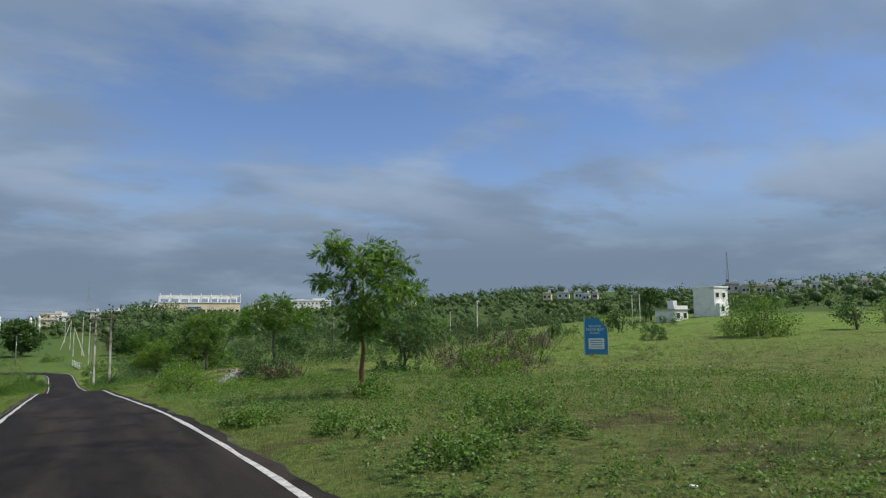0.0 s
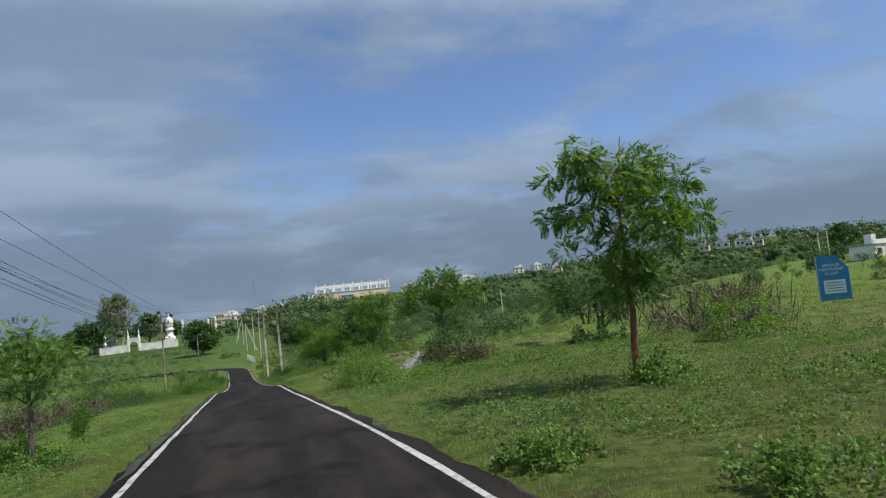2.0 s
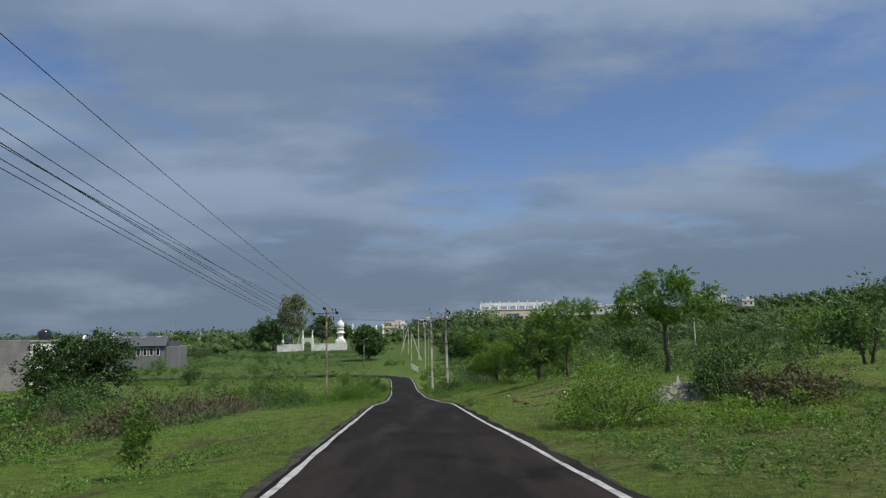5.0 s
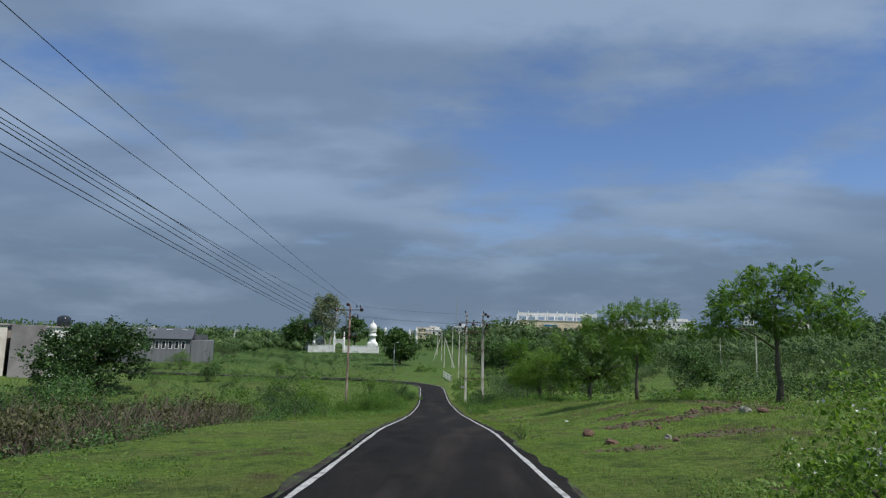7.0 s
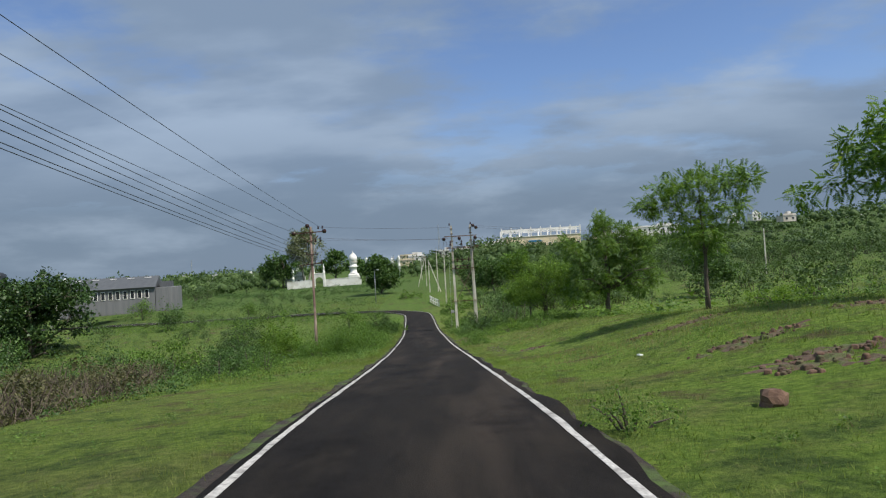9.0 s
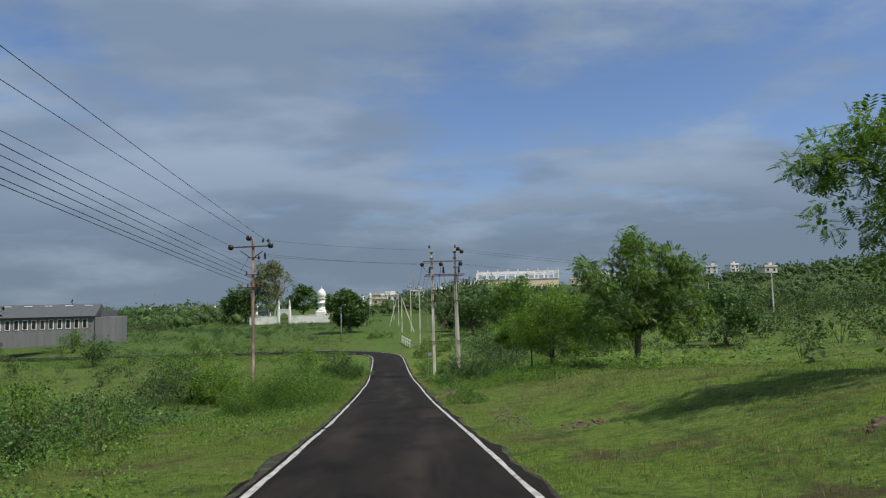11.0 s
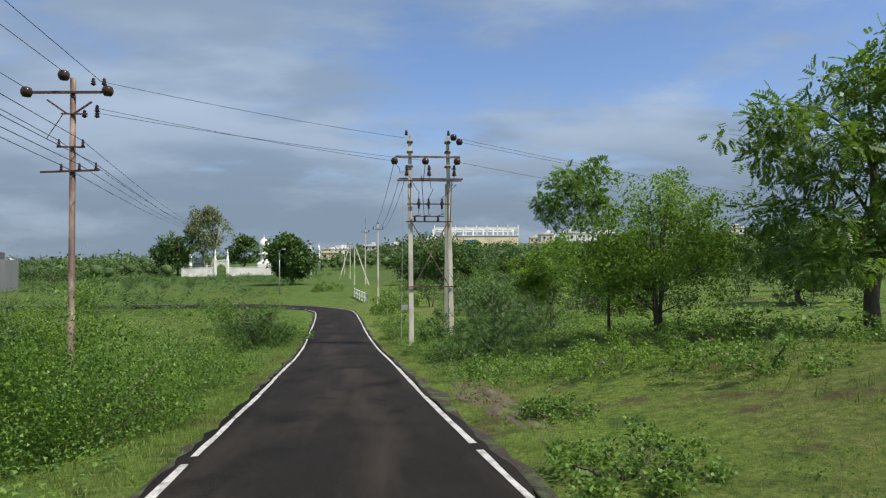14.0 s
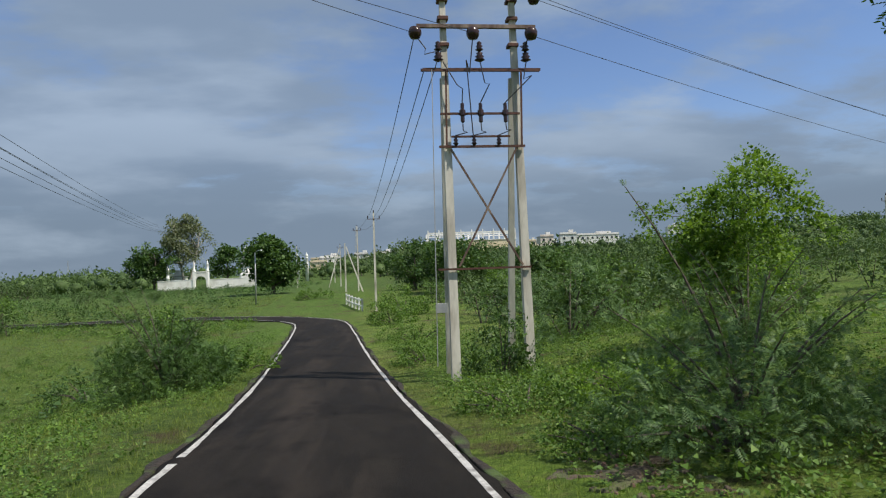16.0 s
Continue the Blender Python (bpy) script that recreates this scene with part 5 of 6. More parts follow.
for x, y, h, r, s in ((-60.5, 275.5, 14.5, 6.5, 51), (-46.5, 304, 13, 6.5, 52), (-68, 288, 10, 6, 53), (-36, 296, 9, 6, 54)):
    place_tree(x, y, name="dark_tree", label="dense dark tree behind the boundary wall", leafmat=M_DARK, seed=s, height=h, bare=1.5, crown=r,
               trunk_r=.3, clumps=90, per=30, leaf=.7, shape=BROAD, clump_r=1.5)

for x, y, h, r, s in ((8.2, 157.0, 6.6, 4.2, 55), (13.5, 172.0, 6.8, 4.6, 56), (5.2, 166.0, 6.0, 3.6, 57), (20.5, 160.0, 6.0, 4.2, 58)):
    place_tree(x, y, name="dark_tree", label="dense dark tree on the rise beyond the poles", leafmat=M_DARK, seed=s, height=h, bare=.6, crown=r,
               trunk_r=.2, clumps=80, per=44, leaf=.34, shape=BROAD, clump_r=1.0)

place_tree(29.2, 112.0, name="dark_tree", label="round dark tree on the far side of the meadow", leafmat=M_DARK, seed=59, height=5.6, bare=.5, crown=3.4,
           trunk_r=.16, clumps=80, per=44, leaf=.28, shape=BROAD, clump_r=.8)
place_tree(112.5, 115.0, name="dark_tree", label="dark tree standing behind the white villa", leafmat=M_DARK, seed=60, height=8.0, bare=.8, crown=3.6,
           trunk_r=.2, clumps=70, per=40, leaf=.34, shape=BROAD, clump_r=.9)

# grown once, then repeated through the gully and the meadow
nursery = []
for s, m, h, r, lf, fam in ((61, M_MID, 5.4, 2.9, .26, BROAD), (62, M_DARK, 6.2, 3.4, .30, BROAD), (63, M_ACACIA, 4.4, 3.0, .42, FERN), (64, M_LIGHT, 4.6, 2.4, .24, BROAD)):
    label = {61: "green scrub tree in the gully", 62: "dark scrub tree in the gully", 63: "feathery acacia scrub tree in the gully", 64: "bright-green scrub tree in the gully"}[s]
    nursery.append((s, dict(name="scrub_tree", label=label, leafmat=m, seed=s, height=h, bare=.1, crown=r, trunk_r=.09, clumps=56, per=17 if fam is BROAD else 4, leaf=lf, shape=fam, stems=2, clump_r=r * .27, group="scrub trees")))
rng = random.Random(77)
spots = [p for p in [(6.5, 106), (9.5, 111), (5.2, 117), (13, 104), (12.5, 117), (17, 110), (8, 125), (4.8, 131), (15, 128), (21, 120), (20, 133), (10, 138), (25, 112), (28, 126), (5.5, 146), (13, 150), (22, 148), (30, 140), (34, 104), (40, 116), (36, 132), (6.8, 160), (16, 166), (26, 162), (44, 98), (50, 112), (38, 150), (26, 58), (45, 62), (64, 38), (66, 42), (110, 114), (118, 117), (100, 117), (127, 112), (62, 70), (70, 90), (31, 72), (40, 80),
         (-22, 110), (-38, 128), (-31, 141), (-12, 120), (-52, 150), (-58, 160)] if not (95 < p[1] < 170 and 8 + .42 * (p[1] - 80) < p[0] < 90)]
first = {}
for i, (x, y) in enumerate(spots):
    s, k = nursery[rng.choice((0, 0, 1, 1, 2, 3))]
    sc = rng.uniform(.75, 1.2) * (.62 if x < -8 or (x > 40 and y < 72) or (x > 4 and 100 < y < 155) else .8)
    m = pose(x, y, gz(x, y) - .1, 0, 0, rng.uniform(0, 360)) @ Matrix.Scale(sc, 4)
    if s in first:
        o = copy_thing(first[s], m)
        o.scale = (sc, sc, sc)
    else:
        first[s] = tree(at=(x, y, gz(x, y) - .1), **k)
        first[s].scale = (sc, sc, sc)
for x, y, sc in ((-29, 78, .62), (-35, 88, .7), (-40, 97, .75), (-26.5, 66, .5), (-33, 71, .6), (-44, 104, .7)):
    o = copy_thing(first[62], pose(x, y, gz(x, y) - .1, 0, 0, x * 37) @ Matrix.Scale(sc, 4))
    o.scale = (sc, sc, sc)

# --- far woods to the skyline ---
def far_woods():
    r = np.random.default_rng(5)
    spots = []
    def add(n, x0, x1, y0, y1, h0, h1, keep=None):
        k = 0
        while k < n:
            x, y = r.uniform(x0, x1), r.uniform(y0, y1)
            if keep and not keep(x, y):
                continue
            spots.append((x, y, r.uniform(h0, h1)))
            k += 1
    add(300, 5, 120, 165, 400, 4, 7.5, lambda x, y: x > 4 + (y - 165) * .02 and not (20 < x < 145 and y > 375))
    add(150, 6, 60, 104, 178, 2.0, 3.8, lambda x, y: wobble(x, y, 13, 5) > -.5 and x < 7 + .42 * (y - 82))
    add(26, 20, 90, 100, 170, 1.4, 2.8, lambda x, y: x > 10 + .42 * (y - 80))
    add(150, 60, 175, 130, 260, 2.4, 5.0, lambda x, y: wobble(x, y, 22, 3) > -.3 and math.hypot(x - 121, y - 106) > 22 and math.hypot(x - 90, y - 75) > 42)
    add(120, 17, 80, 62, 170, 1.2, 2.8, lambda x, y: y > 26 + 1.25 * x and wobble(x, y, 11, 4) > .05)
    add(26, 21, 60, 84, 130, 2.4, 4.0, lambda x, y: y > 34 + 1.3 * x)
    add(34, 28, 110, 58, 105, 1.6, 3.2, lambda x, y: wobble(x, y, 15, 3) > .1 and y > 48 + .45 * x)
    add(360, 130, 310, 180, 430, 1.8, 6.4)
    add(240, 125, 340, 60, 420, 1.2, 3.0)
    add(290, 190, 345, 40, 280, 4, 8.0)
    add(260, 180, 560, 400, 680, 6, 10)
    add(260, -420, -62, 290, 620, 5, 9)
    add(210, -150, -58, 178, 300, 3, 6.5, lambda x, y: not (-66 < x < -28 and y < 268) and not (-84 < x < -56 and y < 190))
    add(80, -25, 14, 290, 420, 4, 7)
    add(120, -320, -84, 110, 270, 3, 7)
    add(90, -60, -14, 112, 215, .9, 2.3, lambda x, y: wobble(x, y, 12, 7) > -.35 and not (y > 138 and x > -24))
    add(90, -900, -300, 600, 1100, 8, 13)
    add(90, -300, 300, 640, 1000, 8, 13)
    for k in range(16):
        spots.append((13 + 1.2 * k + r.uniform(-.8, .8), r.uniform(340, 372), r.uniform(9.2, 11.5)))
    for k in range(18):
        spots.append((32 + 1.5 * k + r.uniform(-.8, .8), r.uniform(345, 378), r.uniform(4.2, 5.8)))
    spots = np.array(spots)
    bm = bmesh.new()
    bmesh.ops.create_icosphere(bm, subdivisions=1, radius=1.0)
    ball = np.array([v.co[:] for v in bm.verts])
    tris = np.array([[v.index for v in f.verts] for f in bm.faces])
    bm.free()
    cores, corefaces, allv, allf, k, kc = [], [], [], [], 0, 0
    for x, y, h in spots:
        far = math.hypot(x, y - 60)
        z = gz(x, y)
        if far < 190:
            # near enough to see lobes: many clumps of small leaves, light-blocking quads within
            m = 5 + int(h * 1.6)
            d = rand_dirs(r, m)
            c = d * (h * .46, h * .46, h * .36) * r.uniform(.35, 1.0, (m, 1)) + (x, y, z + h * .40)
            v, f = leaves_at(r, c, h * r.uniform(.13, .24, m), 28, h * .044 + .07, TRI, inner=7)
            corefaces.append(np.zeros((0, 3), int))
            cores.append(np.zeros((0, 3)))
            allv.append(v)
            allf.append(f + k)
            k += len(v)
            continue
        # a lumpy heart of the crown, then leaves over and beyond it
        a, b, c0 = r.uniform(0, 6, 3)
        lump = 1 + .22 * np.sin(ball[:, 0] * 4.1 + a) * np.cos(ball[:, 1] * 3.7 + b) + .18 * np.sin(ball[:, 2] * 5.3 + c0 + ball[:, 0] * 3) + r.normal(0, .08, len(ball))
        cores.append(ball * lump[:, None] * (h * .29, h * .29, h * .26) + (x, y, z + h * .42))
        corefaces.append(tris + kc)
        kc += len(ball)
        n = 150 if far < 320 else 52
        d = rand_dirs(r, n)
        lift = 1 + .22 * np.sin(d[:, 0] * 4.1 + a) * np.cos(d[:, 1] * 3.7 + b) + .18 * np.sin(d[:, 2] * 5.3 + c0 + d[:, 0] * 3)
        p = d * (lift * r.uniform(.60, 1.25, n))[:, None] * (h * .46, h * .46, h * .40) + (x, y, z + h * .47)
        p[:, 2] = np.maximum(p[:, 2], z + h * .04)
        v, f = scatter(*TRI, p, unit(d + r.normal(0, .7, (n, 3))), rand_dirs(r, n), h * (.108 if far < 320 else .20) * r.uniform(.6, 1.3, n))
        allv.append(v)
        allf.append(f + k)
        k += len(v)
    dark = r.random(len(spots)) < .6
    for name, vs, fs in (("far_woods", allv, allf), ("far_thickets", cores, corefaces)):
        me = leaf_mesh(name, np.concatenate(vs), np.concatenate(fs), M_FAR)
        me.materials.append(M_FAR_DARK)
        me.polygons.foreach_set("material_index", np.repeat(dark, [len(f) for f in fs]).astype(np.int32))
        tagged(new(name, me), "scattered green woods rising to the skyline", "woodland", kind="stuff")
    g = Geo()
    for x, y, h in spots:
        z = gz(x, y)
        if math.hypot(x, y - 60) < 190:
            for a in (0, 2.1, 4.2):
                g.tube([(x, y, z - .3), (x + .18 * h * math.cos(a + x), y + .18 * h * math.sin(a + x), z + h * .45)], [h * .012, h * .005], 4)
            continue
        if math.hypot(x, y) > 330:
            continue
        g.tube([(x, y, z - .5), (x, y, z + h * .5)], [h * .03, h * .015], 4)
    tagged(new("far_trunks", g.mesh("far_trunks", M_BARK)), "dark trunks of the far woods", "woodland", kind="stuff")


far_woods()

# --- shrubs ---
for x, y, w, h, m, n, per, lf, sh, name, label, s in (
    (5.0, 34.4, 2.3, 1.58, M_LIGHT, 150, 90, 0.05, LEAF, "flowering_shrub", "leafy bright-green roadside shrub with pale flower heads", 101),
    (7.2, 11.9, 1.5, 0.48, M_WEED, 40, 76, 0.040, BROAD, "weed_shrub", "low leafy green weed shrub in the grass", 102),
    (5.6, 10.9, 1.3, 0.47, M_WEED, 40, 76, 0.040, BROAD, "weed_shrub", "low leafy green weed shrub in the grass", 103),
    (5.5, 14.2, 1.6, 0.43, M_WEED, 40, 76, 0.040, BROAD, "weed_shrub", "low leafy green weed shrub in the grass", 104),
    (4.4, 16.6, 1.1, 0.31, M_WEED, 40, 52, 0.048, BROAD, "weed_shrub", "low leafy green weed shrub in the grass", 105),
    (8.6, 14.6, 1.7, 0.47, M_WEED, 40, 76, 0.040, BROAD, "weed_shrub", "low leafy green weed shrub in the grass", 106),
    (8.3, 20.6, 1.2, 0.58, M_MID, 40, 52, 0.056, BROAD, "weed_shrub", "low leafy green weed shrub round a sapling's foot", 107),
    (15.9, 28.5, 1.4, 1.6, M_MID, 26, 46, 0.102, LEAF, "shrub", "upright green shrub on the meadow", 108),
    (17.5, 29.5, 3.0, 1.5, M_LIGHT, 36, 50, 0.109, LEAF, "shrub", "wide pale-green shrub on the meadow", 109),
    (20.5, 35.5, 5.6, 2.5, M_BRUSH, 70, 40, 0.120, LEAF, "dry_brush", "tangle of dry brown brush", 110),
    (25.5, 39.5, 3.6, 2.0, M_MID, 40, 50, 0.136, LEAF, "shrub", "green shrub behind the dry brush", 111),
    (9.5, 36.0, 2.1, 1.0, M_BRUSH, 60, 40, 0.120, LEAF, "dry_brush", "tangle of dry brown brush", 112),
    (8.9, 38.3, 1.4, 1.35, M_DARK, 60, 70, 0.080, LEAF, "shrub", "green shrub beside the rubble heap", 113),
    (10.6, 41.5, 2.2, 1.6, M_DARK, 30, 50, 0.109, LEAF, "shrub", "dark green shrub behind the rubble heap", 114),
    (7.3, 33.0, 2.8, .7, M_LIGHT, 54, 52, 0.052, BROAD, "weed_shrub", "low spreading bright-green weeds in the grass", 115),
    (9.5, 30.5, 3.0, .6, M_WEED, 54, 52, 0.052, BROAD, "weed_shrub", "low spreading bright-green weeds in the grass", 116),
    (11.9, 61.5, 2.4, .85, M_LIGHT, 54, 52, 0.056, BROAD, "weed_shrub", "low bright-green shrub on the bank", 117),
    (2.85, 46.6, .95, .58, M_MID, 26, 50, 0.034, LEAF, "weed_shrub", "small leafy weed at the road's edge", 118),
    (-1.9, 23.3, 1.0, .38, M_WEED, 40, 52, 0.045, BROAD, "weed_shrub", "small leafy weed at the road's edge", 120),
    (-2.7, 24.3, 1.1, .55, M_LIGHT, 40, 52, 0.052, BROAD, "weed_shrub", "leafy weeds at a sapling's foot", 121),
    (-9.8, 49.0, 4.4, 1.9, M_BRUSH, 60, 40, 0.120, LEAF, "dry_brush", "tangle of grey-brown leafless brush", 122),
    (-13.5, 54.0, 4.4, 2.4, M_DARK, 50, 46, 0.136, LEAF, "shrub", "green scrub below the verge", 123),
    (-11.0, 60.0, 4.4, 1.5, M_BRUSH, 60, 40, 0.120, LEAF, "dry_brush", "tangle of grey-brown leafless brush", 124),
    (-15.5, 45.5, 4.2, 2.3, M_BRUSH, 50, 40, 0.120, LEAF, "dry_brush", "tangle of dry reddish brush", 125),
    (-17.0, 62.0, 3.4, 2.4, M_DARK, 40, 50, 0.136, LEAF, "shrub", "green scrub below the verge", 126),
    (-20.4, 104.8, 5.4, 4.0, M_MANGO, 110, 60, 0.13, LEAF, "acacia_shrub", "dark acacia thicket with bare lower stems", 127),
    (-19.0, 92.0, 4.4, 2.6, M_DARK, 56, 46, 0.14, LEAF, "shrub", "dark green thicket in the hollow", 191),
    (-7.8, 67.2, 2.2, 1.5, M_DARK, 60, 60, 0.07, LEAF, "shrub", "dark green shrub on the slope below the verge", 195),
    (-9.8, 71.5, 2.8, 1.8, M_DARK, 60, 60, 0.09, LEAF, "shrub", "dark green shrub on the slope below the verge", 196),
    (-6.3, 64.5, 1.5, 1.0, M_MID, 46, 60, 0.05, LEAF, "shrub", "leafy green shrub on the slope below the verge", 197),
    (-25.4, 73.5, 3.8, 2.6, M_DARK, 56, 46, 0.13, LEAF, "shrub", "round dark shrub below the verge", 192),
    (-21.0, 80.0, 4.4, 2.4, M_DARK, 56, 46, 0.14, LEAF, "shrub", "dark green thicket in the hollow", 193),
    (-16.8, 105.0, 4.2, 4.2, M_LIGHT, 130, 70, 0.13, BROAD, "shrub", "tall dense bright-green shrub in the hollow", 128),
    (-5.3, 84.4, 3.6, 2.1, M_MID, 130, 110, 0.055, LEAF, "shrub", "open light-green shrub at the road's edge", 131),
    (-12.2, 80.5, 3.6, 1.6, M_DARK, 40, 46, 0.122, LEAF, "shrub", "dark green thicket in the field", 133),
    (-6.0, 100.2, 3.2, 2.1, M_DARK, 210, 20, 0.20, FERN, "acacia_shrub", "dark feathery acacia shrub beside the road", 134),
    (-4.9, 88.6, 1.6, .8, M_WEED, 30, 61, 0.075, LEAF, "shrub", "green shrub beside the road", 135),
    (-5.0, 104.0, 2.6, .9, M_WEED, 30, 61, 0.088, BROAD, "shrub", "green shrub beside the road", 136),
    (-11.0, 108.0, 3.2, 1.3, M_DARK, 30, 46, 0.122, LEAF, "shrub", "dark shrub in the field", 137),
    (3.0, 89.2, 2.9, 1.45, M_ACACIA, 150, 15, 0.17, FERN, "acacia_shrub", "tall feathery acacia shrub beside the road", 138),
    (6.0, 94.0, 3.0, 1.7, M_ACACIA, 100, 12, 0.20, FERN, "acacia_shrub", "tall feathery acacia shrub near the poles", 139),
    (5.6, 103.5, 5.2, 3.1, M_ACACIA, 150, 14, 0.26, FERN, "acacia_shrub", "spreading feathery acacia behind the poles", 140),
    (2.4, 98.6, 1.9, 1.9, M_DARK, 44, 68, 0.095, LEAF, "creeper_bush", "dark creeper growing up the pole structure's foot", 141),
    (1.7, 93.5, 2.2, .7, M_WEED, 60, 52, 0.052, BROAD, "weed_shrub", "leafy bright-green roadside weeds", 142),
    (2.6, 85.5, 2.0, .6, M_WEED, 54, 52, 0.048, BROAD, "weed_shrub", "leafy bright-green roadside weeds", 143),
    (4.8, 82.5, 3.0, .7, M_LIGHT, 66, 52, 0.052, BROAD, "weed_shrub", "leafy bright-green weeds in tree shade", 144),
    (7.5, 83.0, 3.0, .7, M_WEED, 66, 52, 0.052, BROAD, "weed_shrub", "leafy bright-green weeds in tree shade", 145),
    (2.0, 75.0, 1.8, .55, M_WEED, 45, 52, 0.048, BROAD, "weed_shrub", "leafy bright-green roadside weeds", 146),
    (6.2, 79.5, 3.4, .6, M_WEED, 69, 52, 0.052, BROAD, "weed_shrub", "leafy bright-green weeds along the bank", 147),
    (10.5, 80.5, 3.2, .7, M_WEED, 69, 52, 0.052, BROAD, "weed_shrub", "leafy bright-green weeds along the bank", 148),
    (13.6, 81.0, 2.8, .8, M_LIGHT, 60, 52, 0.056, BROAD, "weed_shrub", "leafy bright-green weeds along the bank", 149),
    (2.3, 78.6, 1.1, .4, M_WEED, 40, 52, 0.045, BROAD, "weed_shrub", "small leafy weed at the road's edge", 150),
    (.9, 103.0, 2.4, .9, M_WEED, 60, 52, 0.056, BROAD, "weed_shrub", "leafy green weeds beside the road", 151),
    (1.2, 112.0, 3.4, 1.2, M_WEED, 66, 52, 0.065, BROAD, "weed_shrub", "leafy green weeds beside the road", 152),
    (.6, 124.0, 3.6, 1.5, M_MID, 44, 50, 0.122, BROAD, "shrub", "green scrub beside the road", 153),
    (1.8, 132.0, 4.0, 2.2, M_MID, 44, 50, 0.136, BROAD, "shrub", "green scrub beside the road", 154),
    (-7.0, 158.0, 4.2, 1.6, M_MID, 36, 50, 0.136, BROAD, "shrub", "green scrub above the bend", 155),
    (54.0, 43.5, 6.2, 4.2, M_MID, 90, 102, 0.170, LEAF, "shrub", "large green shrub on the meadow", 156),
    (47.0, 49.2, 2.4, 1.6, M_DARK, 40, 46, 0.136, LEAF, "shrub", "dark shrub on the meadow", 157),
    (29.5, 47.5, 4.0, 2.0, M_LIGHT, 50, 50, 0.136, LEAF, "shrub", "pale-green shrub on the meadow", 158),
    (35.5, 53.0, 4.4, 2.6, M_BRUSH, 50, 40, 0.120, LEAF, "dry_brush", "tangle of dry brown brush", 159),
    (-9.0, 44.0, 3.0, 1.3, M_BRUSH, 56, 40, 0.120, LEAF, "dry_brush", "tangle of grey-brown leafless brush", 161),
    (-9.4, 54.0, 3.4, 1.4, M_BRUSH, 60, 40, 0.120, LEAF, "dry_brush", "tangle of grey-brown leafless brush", 162),
    (-12.5, 43.0, 4.0, 2.6, M_MID, 56, 52, 0.109, LEAF, "shrub", "green scrub below the verge", 163),
    (-18.5, 50.0, 4.6, 2.8, M_DARK, 56, 52, 0.122, LEAF, "shrub", "dark green scrub below the verge", 164),
    (-13.0, 66.5, 3.6, 1.5, M_BRUSH, 60, 40, 0.120, LEAF, "dry_brush", "tangle of grey-brown leafless brush", 165),
    (-7.4, 62.5, 2.2, 1.2, M_DARK, 44, 74, 0.075, LEAF, "shrub", "dark green shrub below the verge", 166),
    (-19.0, 40.0, 4.6, 1.9, M_BRUSH, 60, 40, 0.130, LEAF, "dry_brush", "tangle of dry reddish brush", 167),
    (-23.0, 56.0, 5.0, 1.8, M_BRUSH, 60, 40, 0.130, LEAF, "dry_brush", "tangle of dry reddish brush", 168),
    (-21.0, 66.0, 4.0, 2.0, M_MID, 50, 52, 0.116, LEAF, "shrub", "green scrub below the verge", 169),
    (-27.5, 64.0, 5.0, 2.8, M_DARK, 56, 52, 0.136, LEAF, "shrub", "dark green scrub below the verge", 170),
    (-9.0, 36.0, 3.0, 1.8, M_MID, 50, 74, 0.088, LEAF, "shrub", "green scrub below the verge", 171),
    (-12.0, 33.0, 3.4, 2.2, M_DARK, 56, 52, 0.102, LEAF, "shrub", "dark green scrub below the verge", 172),
    (-14.5, 72.5, 3.2, 1.7, M_DARK, 50, 50, 0.109, LEAF, "shrub", "dark green thicket in the field", 173),
    (-9.0, 86.0, 2.6, .9, M_MID, 40, 68, 0.088, LEAF, "shrub", "green shrub in the rank field", 175),
    (-5.3, 80.2, 3.7, 2.5, M_NEEM, 150, 200, 0.062, LEAF, "shrub", "tall leafy light-green shrub beside the road", 181),
    (-7.8, 81.6, 3.0, 2.1, M_NEEM, 90, 160, 0.062, LEAF, "shrub", "tall leafy light-green shrub beside the road", 182),
    (-8.6, 84.0, 3.0, 1.5, M_MID, 60, 78, 0.075, LEAF, "shrub", "green shrub in the rank field", 184),
    (1.9, 90.0, 1.8, .6, M_WEED, 50, 52, 0.050, BROAD, "weed_shrub", "leafy bright-green roadside weeds", 185),
    (3.4, 92.6, 2.4, .8, M_LIGHT, 60, 52, 0.058, BROAD, "weed_shrub", "leafy bright-green roadside weeds", 186),
    (16.8, 39.0, 2.8, 1.0, M_DARK, 36, 46, 0.109, BROAD, "shrub", "dark shrub under the low tree", 160),
):
    b = bush(name, on_ground(x, y, .05), label, m, s, w, h, n, per, lf, sh, category="shrub", twigmat=M_TWIG if m is M_BRUSH else None, stems=16 if m is M_BRUSH else 7)
    if name == "flowering_shrub":
        r = np.random.default_rng(3)
        n = 90
        c = rand_dirs(r, n) * (w * .42, w * .42, h * .45) + (0, 0, h * .5)
        v, f = scatter(*BROAD, c, rand_dirs(r, n), rand_dirs(r, n), r.uniform(.02, .045, n))
        tagged(part("flowers", leaf_mesh("flowers", v, f, M_FLOWER), M_FLOWER, b, "small pale flower heads"), kind="stuff")
